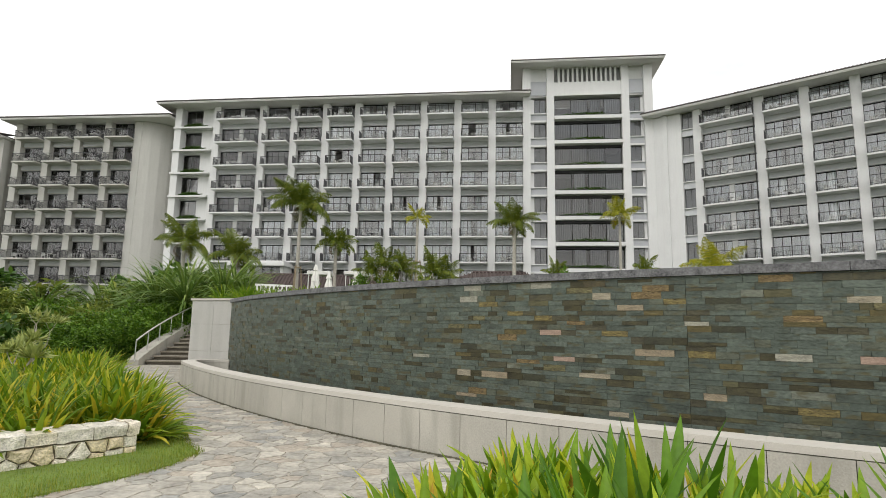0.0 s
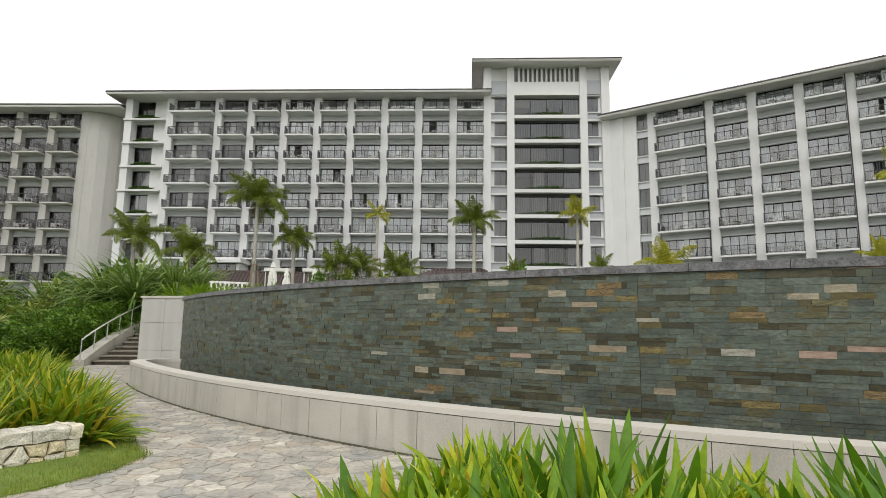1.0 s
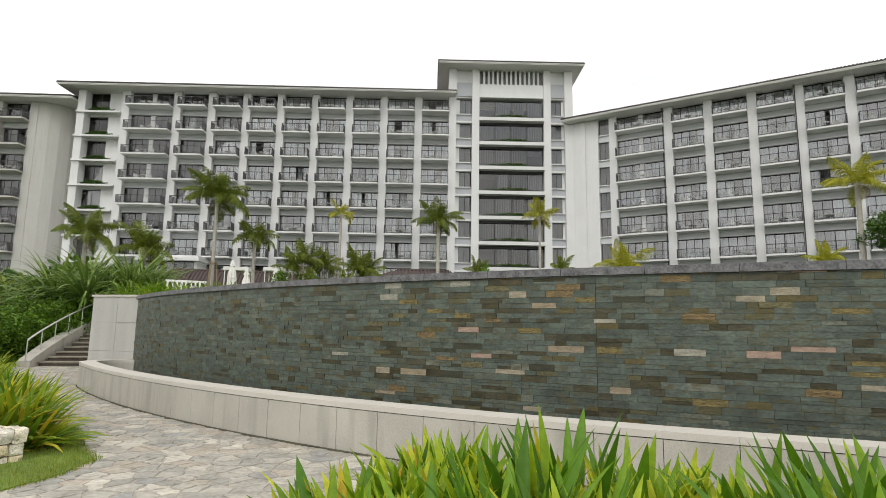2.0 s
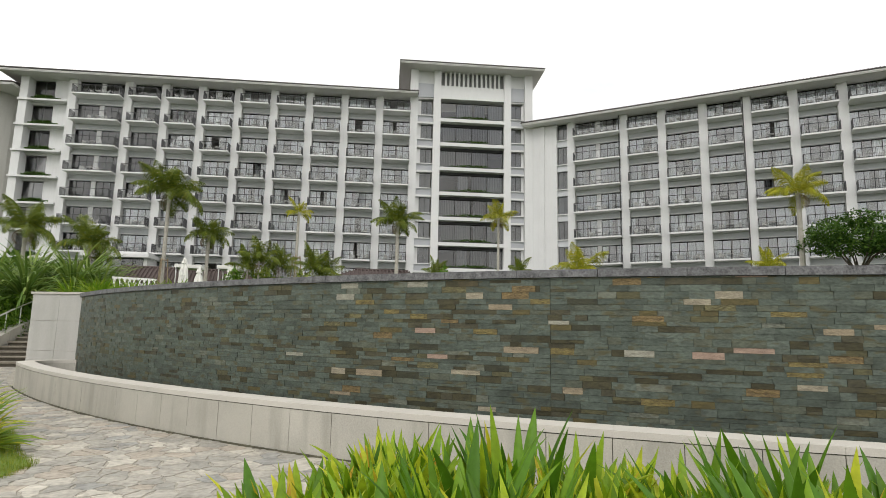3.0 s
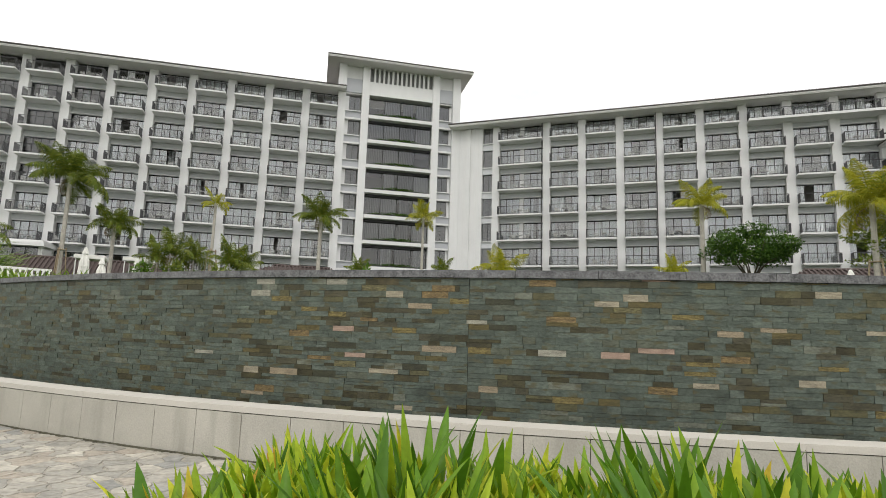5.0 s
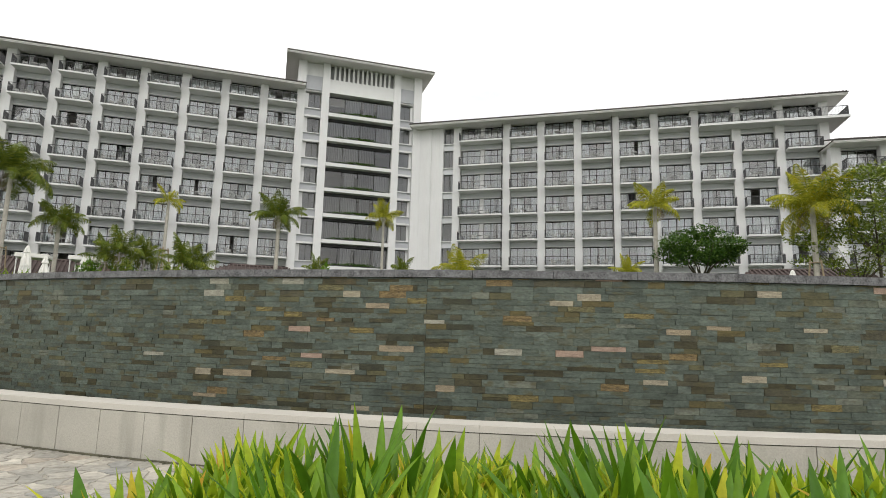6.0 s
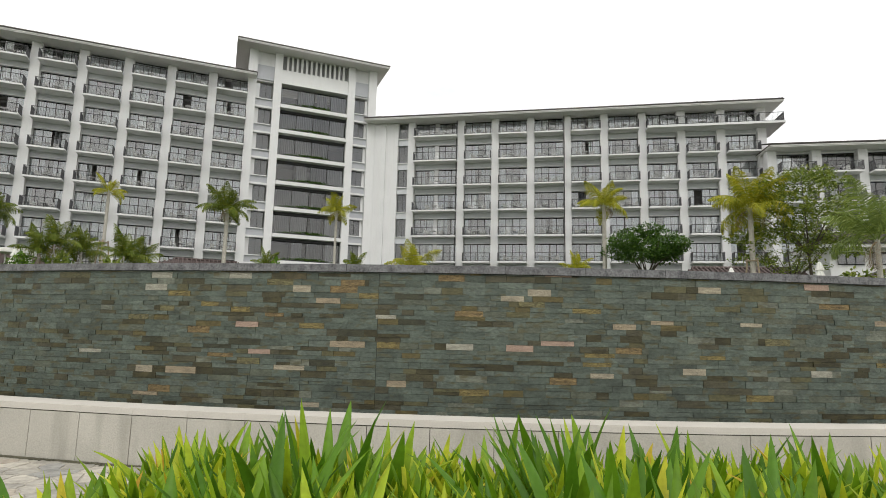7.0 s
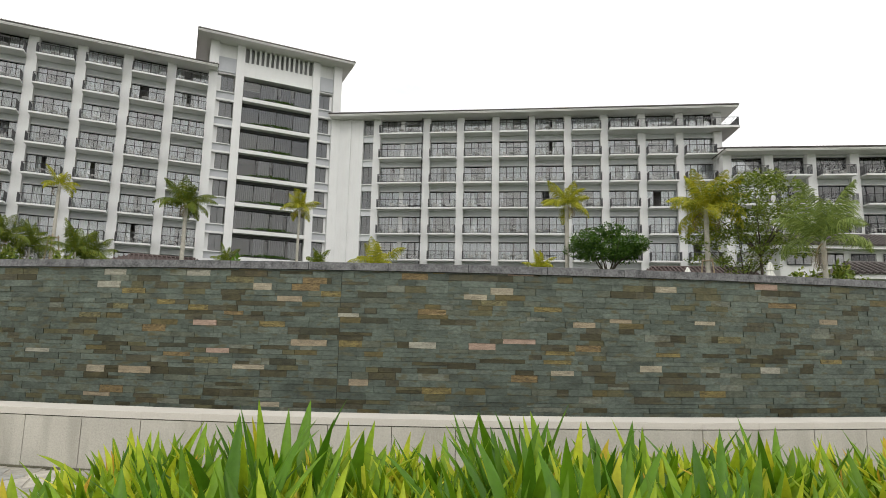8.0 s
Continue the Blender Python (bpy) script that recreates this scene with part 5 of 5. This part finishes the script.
def build_tree(x, y, height, rx, rz, seed, mat, leaves, size, label, bark=DARK_BARK, lumps=26, lump=(0.28, 0.5), girth=1.0, rise=1.75):
    """A broad-leaved tree: forked trunk, limbs and a crown of small leaves in uneven lumps."""
    rng = random.Random(seed)
    z0 = land(x, y)
    root = thing("tree", at(x, y, z0), label, "tree")
    h = height - z0
    fork = h - rz * rise
    bm = bmesh.new()
    tube(bm, [(0, 0, -0.2), (0.05, 0, fork * 0.5), (0, 0.05, fork)], [0.22 * girth, 0.17 * girth, 0.15 * girth], 9)
    part("trunk", bm, bark, root)
    for k in range(9):
        a = k * 0.7 + rng.uniform(-0.2, 0.2)
        bm = bmesh.new()
        r = rx * rng.uniform(0.5, 0.8)
        tube(bm, [(0, 0.03, fork - 0.1), (r * 0.45 * math.cos(a), r * 0.45 * math.sin(a), fork + rz * 0.5), (r * math.cos(a), r * math.sin(a), fork + rz * rng.uniform(0.7, 1.4))], [0.11 * girth, 0.06 * girth, 0.02 * girth], 7)
        part("limb", bm, bark, root)
    put("crown", leaf_cloud("crown", seed, leaves, rx, rx, rz, size, mat, lumps, 0.35, lump), root, at(0, 0, h - rz * 0.92))


build_tree(31.7, 27.7, 9.5, 2.75, 1.75, 401, DEEP, 12500, 0.19, "round dense dark green tree above the wall", lumps=34, lump=(0.24, 0.42), girth=0.75, rise=2.25)
build_tree(35.6, 18.8, 12.2, 4.6, 3.2, 402, OLIVE, 7000, 0.20, "spreading leafy tree with thin crooked limbs", lumps=52, lump=(0.12, 0.26), girth=0.55)
build_tree(35.4, 19.8, 9.0, 4.0, 2.3, 403, OLIVE, 4200, 0.21, "spreading leafy tree with thin crooked limbs", lumps=40, lump=(0.12, 0.26), girth=0.45)


# ---- smaller plants along the terrace edge ----
def build_edge_plants():
    rng = random.Random(57)
    low = [leaf_cloud("foliage", 140 + k, 700, 0.5, 0.5, 0.5, 0.13, m, 9) for k, m in enumerate((HEDGE, DEEP, OLIVE))]
    for x, y, top, s, tone in ((5.0, 24.5, 4.75, 0.9, "green"), (8.6, 23.5, 4.9, 0.85, "green"), (9.9, 20.2, 4.95, 1.3, "yellow"), (16.9, 18.5, 5.0, 1.0, "yellow"),
                               (-4.2, 39.8, 7.6, 2.0, "green"), (-2.9, 41.0, 7.3, 1.9, "green"), (-5.0, 40.6, 7.0, 1.9, "green"), (-0.6, 40.2, 7.2, 2.0, "green"), (0.3, 41.5, 6.8, 1.8, "green")):
        build_palm(x, y, top - s * 0.75, s, 11, tone, int(x * 10 + 900), label="short bushy palm behind the wall coping", trunk_r=0.06, upright=18)
    for x, y, w, h, k in ((5.2, 24.4, 1.8, 2.1, 0), (4.4, 24.9, 1.5, 1.9, 2), (9.4, 23.4, 1.4, 2.2, 1), (10.0, 23.2, 1.3, 2.0, 1), (-3.6, 39.0, 1.6, 2.6, 2), (-1.2, 38.6, 1.5, 2.4, 2), (-5.4, 38.4, 1.4, 2.3, 0),
                          (-8.6, 43.0, 3.2, 3.6, 2), (-10.8, 44.0, 3.0, 3.3, 0), (27.6, 12.6, 1.6, 2.5, 2), (29.0, 11.6, 1.8, 2.8, 2), (-17.5, 44, 5, 4.2, 1), (-22, 47, 5, 4.3, 1), (-12.5, 42, 3.4, 3.3, 0)):
        shrub(x, y, land(x, y) - 0.1, w, h, low[k], "small green bush on the terrace", "terrace bushes", rng.uniform(0, 360))
    for i in range(26):
        x = -24 + i * 1.15
        shrub(x, 62 - 0.1 * x + rng.uniform(-0.6, 0.6), land(x, 62) - 0.2, 2.6, 8.8 - 3.2 - 1.55 + rng.uniform(0.2, 0.9), low[1], "dark green planting in front of the hotel", "hotel planting", rng.uniform(0, 360)) if 8 < i else None


build_edge_plants()


# ---- terrace furniture and pavilions ----
def closed_umbrella(x, y, top, h, label):
    root = thing("closed_umbrella", at(x, y, top - h), label, "umbrella", "closed umbrellas")
    z0 = land(x, y) - (top - h)
    bm = bmesh.new()
    tube(bm, [(0, 0, z0), (0, 0, h)], 0.03, 8)
    part("pole", bm, WHITE_PAINT, root)
    bm = bmesh.new()
    tube(bm, [(0, 0, z0), (0, 0, z0 + 0.1)], 0.28, 12)
    part("base", bm, GRANITE, root)
    bm = bmesh.new()
    rows = []
    prof = [(0.02, h), (0.07, h - 0.06), (0.16, h - 0.38), (0.10, h - 0.42), (0.20, h - 0.75), (0.25, h * 0.35), (0.27, h * 0.08)]
    for r, z in prof:
        rows.append([bm.verts.new((r * (1 + 0.2 * math.cos(k * math.pi)) * math.cos(2 * math.pi * k / 16), r * (1 + 0.2 * math.cos(k * math.pi)) * math.sin(2 * math.pi * k / 16), z)) for k in range(16)])
    for u, w in zip(rows, rows[1:]):
        for k in range(16):
            bm.faces.new((u[k], u[(k + 1) % 16], w[(k + 1) % 16], w[k]))
    bm.faces.new(rows[0]); bm.faces.new(rows[-1])
    bmesh.ops.recalc_face_normals(bm, faces=bm.faces)
    part("canopy", bm, CANVAS, root)
    bm = bmesh.new()
    tube(bm, [(0, 0, h * 0.5 - 0.04), (0, 0, h * 0.5 + 0.04)], 0.26, 12)
    part("strap", bm, CANVAS, root)


for x, y, top, h in ((-8.3, 37.1, 5.75, 2.2), (-7.5, 37.5, 5.25, 1.9), (-6.0, 39.5, 5.55, 2.0), (-5.4, 39.8, 5.15, 1.8), (26.8, 13.75, 4.95, 1.6), (28.3, 19.0, 5.25, 1.6)):
    closed_umbrella(x, y, top, h, "closed white canvas sun umbrella on the terrace")


def build_canopy(x, y, top, wide, deep, rz):
    """A small flat-roofed white shelter on four posts."""
    z0 = land(x, y)
    root = thing("terrace_canopy", pose(x, y, z0, 0, 0, rz), "flat white canopy on slim posts beside the umbrellas", "canopy", "terrace canopies")
    h = top - z0
    bm = boxes((-wide / 2, wide / 2, -deep / 2, deep / 2, h - 0.28, h))
    bmesh.ops.bevel(bm, geom=bm.edges[:], offset=0.03, segments=2, affect="EDGES")
    part("canopy_roof", bm, CANVAS, root)
    for sx in (-1, 1):
        for sy in (-1, 1):
            bm = bmesh.new()
            tube(bm, [(sx * (wide / 2 - 0.12), sy * (deep / 2 - 0.12), -0.1), (sx * (wide / 2 - 0.12), sy * (deep / 2 - 0.12), h - 0.27)], 0.04, 8)
            part("post", bm, WHITE_PAINT, root)


build_canopy(-9.9, 46.0, 6.15, 1.9, 1.8, 4)
build_canopy(-7.0, 46.5, 6.25, 1.7, 1.8, -3)


def build_fence(x0, y0, x1, y1, z, top):
    root = thing("picket_fence", at(x0, y0, z), "white picket fence on the terrace", "fence")
    d = Vector((x1 - x0, y1 - y0, 0))
    n = int(d.length / 0.2)
    ang = math.degrees(math.atan2(d.y, d.x))
    rot = pose(0, 0, 0, 0, 0, ang)
    picket = mesh_of("picket", boxes((-0.045, 0.045, -0.02, 0.02, 0, top - z)), WHITE_PAINT)
    for i in range(n + 1):
        put("picket", picket, root, at(*(d * i / n)) @ rot)
    for h in (0.35, top - z - 0.02):
        put("fence_rail", mesh_of("fence_rail", boxes((-0.1, d.length + 0.1, 0.022, 0.07, h - 0.05, h + 0.05)), WHITE_PAINT), root, rot)


build_fence(-9.3, 28.5, -7.75, 29.0, 2.3, 3.72)


def pavilion(name, x, y, rz, length, depth, eave, rise, label, mat=PAV_TILE):
    """A low garden building: white walls, openings and a tiled hip roof with raised tile rows."""
    z0 = land(x, y)
    root = thing(name, pose(x, y, 0, 0, 0, rz), label, "pavilion")
    part("wall", boxes((0.6, length - 0.6, 0.8, 1.0, z0, eave), (0.6, 0.8, 1.0, depth - 0.8, z0, eave), (length - 0.8, length - 0.6, 1.0, depth - 0.8, z0, eave)), WHITE, root)
    part("fascia", boxes((0, length, 0, depth, eave, eave + 0.22)), WHITE, root)
    n = max(2, int(length / 2.4))
    for i in range(n):
        w = (length - 1.6) / n
        xx = 0.8 + w * (i + 0.5)
        win = put("window", cached(window_set, round(w - 0.5, 2), 0.9, 3)[0], root, at(xx, 0.70, eave - 1.15))
        for k in range(3):
            put("pane", cached(pane_mesh, round((w - 0.5) / 3 - 0.07, 3), 0.73, SMOKED), win, at(-(w - 0.5) / 2 + (w - 0.5) / 3 * (k + 0.5), 0.03, 0.07))
    bm = bmesh.new()
    z1 = eave + 0.224
    ins = depth / 2
    lo = [bm.verts.new(v) for v in ((-0.1, -0.1, z1), (length + 0.1, -0.1, z1), (length + 0.1, depth + 0.1, z1), (-0.1, depth + 0.1, z1))]
    hi = [bm.verts.new((ins * 0.8, ins, z1 + rise)), bm.verts.new((length - ins * 0.8, ins, z1 + rise))]
    bm.faces.new((lo[0], lo[1], hi[1], hi[0])); bm.faces.new((lo[1], lo[2], hi[1])); bm.faces.new((lo[2], lo[3], hi[0], hi[1])); bm.faces.new((lo[3], lo[0], hi[0])); bm.faces.new(lo[::-1])
    roof = part("roof", bm, mat, root)
    bm = bmesh.new()
    m = int(length / 0.33)
    for i in range(m):
        xx = (i + 0.5) * length / m
        run = min(1.0, min(xx, length - xx) / (ins * 0.8))
        tube(bm, [(xx, -0.14, z1 + 0.04), (xx, -0.1 + ins * run, z1 + 0.05 + rise * run)], 0.07, 6)
    tagged(part("tile_row", bm, mat, roof), kind="stuff")
    bm = bmesh.new()
    tube(bm, [(ins * 0.8, ins, z1 + rise + 0.04), (length - ins * 0.8, ins, z1 + rise + 0.04)], 0.12, 8)
    part("ridge", bm, mat, roof)


pavilion("garden_pavilion", -20.5, 54.0, 3, 15.5, 6, 5.0, 1.7, "low building with a red-brown tiled roof behind the terrace")
pavilion("garden_pavilion", 1.2, 49.0, -2, 8.0, 4, 5.9, 0.75, "low building with a red-brown tiled roof behind the terrace")
pavilion("garden_pavilion", 36.0, 28.6, -38, 10, 4, 5.7, 0.9, "low building with a dark brown tiled roof behind trees")
pavilion("garden_pavilion", 41.0, 20.6, -35, 15, 5, 7.75, 1.1, "white building with a brown tiled roof and band windows", ROOF_TILE)
pavilion("garden_pavilion", 31.5, 12.9, -36, 8, 3.4, 4.45, 0.7, "low white shelter with a brown tiled roof", ROOF_TILE)


# ---- balcony furniture ----
def build_balcony_sets():
    rng = random.Random(77)
    xs, ys, zs = (-0.26, -0.20, 0.20, 0.26), (-0.26, -0.20, 0.20, 0.26), (0.0, 0.38, 0.44, 0.62, 0.66, 0.86)
    solid = {(i, j, 1) for i in range(3) for j in range(3)} | {(i, j, 0) for i in (0, 2) for j in (0, 2)} | {(i, 2, k) for i in range(3) for k in (2, 3, 4)}
    solid |= {(i, j, 3) for i in (0, 2) for j in range(3)} | {(i, 0, 2) for i in (0, 2)}
    chair = mesh_of("balcony_chair", cell_solid(xs, ys, zs, solid), PALE_PLASTIC)
    bm = bmesh.new()
    tube(bm, [(0, 0, 0.0), (0, 0, 0.03), (0, 0, 0.035), (0, 0, 0.675), (0, 0, 0.68), (0, 0, 0.72)], [0.22, 0.22, 0.03, 0.03, 0.38, 0.38], 14)
    table = mesh_of("balcony_table", bm, PALE_PLASTIC)
    for root, x, z, w in BAYS:
        if z < 8 or rng.random() < 0.25:
            continue
        base = root.matrix_basis @ at(x + rng.uniform(-0.4, 0.4), -0.05, z + 0.002)
        ob = put("balcony_table", table, None, base)
        tagged(ob, "small round pale table on a hotel balcony", "table", "balcony tables")
        for sx in (-1, 1):
            ob = put("balcony_chair", chair, None, base @ at(sx * 0.85, 0.1, 0) @ pose(0, 0, 0, 0, 0, -sx * 70 + rng.uniform(-20, 20)))
            tagged(ob, "pale grey garden armchair on a hotel balcony", "chair", "balcony chairs")


build_balcony_sets()


# ---- split slate facing of the round wall ----
# angle along the wall, height and length of the stones that stand out
TAN = [(-129.89, 2.2, 0.33), (-127.5, 2.2, 0.33), (-130.03, 2.01, 0.34), (-124.97, 1.9, 0.33), (-123.4, 1.72, 0.27), (-124.43, 1.32, 0.44), (-129.05, 0.89, 0.45), (-125.94, 1.02, 0.33), (-130.07, 0.6, 0.33), (-125.33, 0.54, 0.25), (-123.07, 0.84, 0.25), (-130.21, 0.96, 0.22), (-125.66, 2.03, 0.19), (-132.0, 1.12, 0.3), (-120.1, 1.96, 0.3), (-119.4, 2.07, 0.3), (-117.8, 1.01, 0.3), (-117.2, 1.62, 0.3), (-121.5, 1.36, 0.3), (-114.9, 2.13, 0.3), (-116.2, 1.68, 0.3), (-113.8, 1.67, 0.3), (-115.4, 1.09, 0.3), (-111.9, 1.09, 0.3), (-109.9, 1.73, 0.3)]
PINK = [(-127.21, 1.55, 0.32), (-126.81, 1.19, 0.31), (-118.9, 2.25, 0.34), (-119.9, 1.32, 0.34), (-118.9, 1.37, 0.34), (-111.9, 2.2, 0.34)]
OCHRE = [(-129.28, 1.96, 0.32), (-129.63, 1.78, 0.22), (-128.34, 1.84, 0.26), (-130.51, 1.63, 0.32), (-127.48, 1.78, 0.23), (-126.45, 1.67, 0.26), (-126.34, 2.11, 0.37), (-124.33, 2.12, 0.32), (-124.53, 2.03, 0.33), (-123.9, 1.97, 0.24), (-125.4, 1.59, 0.33), (-128.61, 1.49, 0.24), (-123.3, 1.32, 0.28), (-127.92, 1.14, 0.37), (-127.1, 1.07, 0.32), (-129.66, 0.71, 0.33), (-121.2, 1.78, 0.34), (-117.9, 1.25, 0.34), (-118.8, 0.9, 0.34), (-118.2, 1.79, 0.34), (-121.1, 0.77, 0.34), (-117.1, 1.32, 0.34), (-117.9, 1.14, 0.34), (-119.6, 1.89, 0.34), (-121.7, 2.2, 0.34), (-113.1, 1.51, 0.34), (-114.9, 1.27, 0.34), (-113.7, 0.74, 0.34), (-111.4, 1.99, 0.34), (-109.9, 1.23, 0.34)]
BROWN = [(-128.89, 2.12, 0.34), (-125.91, 2.2, 0.3), (-126.51, 1.96, 0.33), (-126.08, 1.85, 0.31), (-124.87, 1.68, 0.32), (-122.7, 1.61, 0.34), (-123.5, 1.77, 0.19), (-124.31, 1.5, 0.34), (-127.97, 1.26, 0.35), (-125.32, 1.26, 0.34), (-129.86, 1.14, 0.41), (-127.71, 0.9, 0.34), (-125.3, 0.9, 0.33), (-126.05, 0.72, 0.28), (-127.23, 0.56, 0.45), (-128.64, 0.54, 0.3), (-122.84, 1.96, 0.34), (-122.52, 0.9, 0.3), (-127.28, 1.31, 0.42), (-123.95, 0.84, 0.27), (-123.33, 1.43, 0.33), (-130.0, 1.31, 0.31), (-128.42, 1.01, 0.28), (-125.06, 1.08, 0.34)]


def build_slates():
    rng = random.Random(13)
    courses = []
    z = 0.18
    while z < Z_CAP - 0.115:
        h = min(rng.choice((0.052, 0.062, 0.072, 0.082, 0.090)), Z_CAP - 0.104 - z)
        row = []
        a = -151.4 + rng.uniform(-0.6, 0)
        while a < -98:
            b = a + rng.choice((0.16, 0.21, 0.25, 0.29, 0.33, 0.40)) * rng.uniform(0.9, 1.15) / R_SLATE * 57.2958
            if a < -123.62 < b + 0.25:
                b = -123.62
            if b - a > 0.02:
                row.append((max(a, -151.4), b, ""))
            a = b + (0.004 if b == -123.62 else 0)
        courses.append((z, z + h, row))
        z += h
    for kind, spots in (("brown", BROWN), ("ochre", OCHRE), ("tan", TAN), ("pink", PINK)):
        for ang, zz, wide in spots:
            half = wide / R_SLATE * 28.65
            lo, hi = ang - half, ang + half
            row = min(courses, key=lambda c: abs((c[0] + c[1]) / 2 - zz))[2]
            cut = []
            for a, b, k in row:
                if b <= lo or a >= hi:
                    cut.append((a, b, k))
                    continue
                if lo - a > 0.12:
                    cut.append((a, lo, k))
                if b - hi > 0.12:
                    cut.append((hi, b, k))
            below = max([b for a, b, k in cut if b <= lo + 0.01], default=lo)
            above = min([a for a, b, k in cut if a >= hi - 0.01], default=hi)
            cut.append((below, above, kind))
            row[:] = sorted(cut)
    mats = {"tan": SLATE_TAN, "pink": SLATE_PINK, "ochre": SLATE_OCHRE, "brown": SLATE_BROWN}
    rest = bmesh.new()
    count = 0
    g = 0.0011
    da = g / R_SLATE * 57.3
    for z0, z1, row in courses:
        for a, b, kind in row:
            proud = R_SLATE + rng.uniform(-0.006, 0.005)
            spans = [(z0, z1)]
            if not kind and z1 - z0 > 0.08 and rng.random() < 0.12:
                spans = [(z0, z0 + (z1 - z0) * 0.48), (z0 + (z1 - z0) * 0.48, z1)]
            for u, v in spans:
                if kind or (-122.6 < (a + b) / 2 < -115.5 and count < 300):
                    bm = bmesh.new()
                    arc_block(bm, R_SLATE - 0.045, proud, a + da, b - da, u + g, v - g)
                    part("slate_stone", bm, mats.get(kind, SLATE), wall_slate)
                    count += 0 if kind else 1
                else:
                    arc_block(rest, R_SLATE - 0.045, proud, a + da, b - da, u + g, v - g)
    tagged(part("slate_rest", rest, SLATE_FAR, wall_slate), kind="stuff")


build_slates()
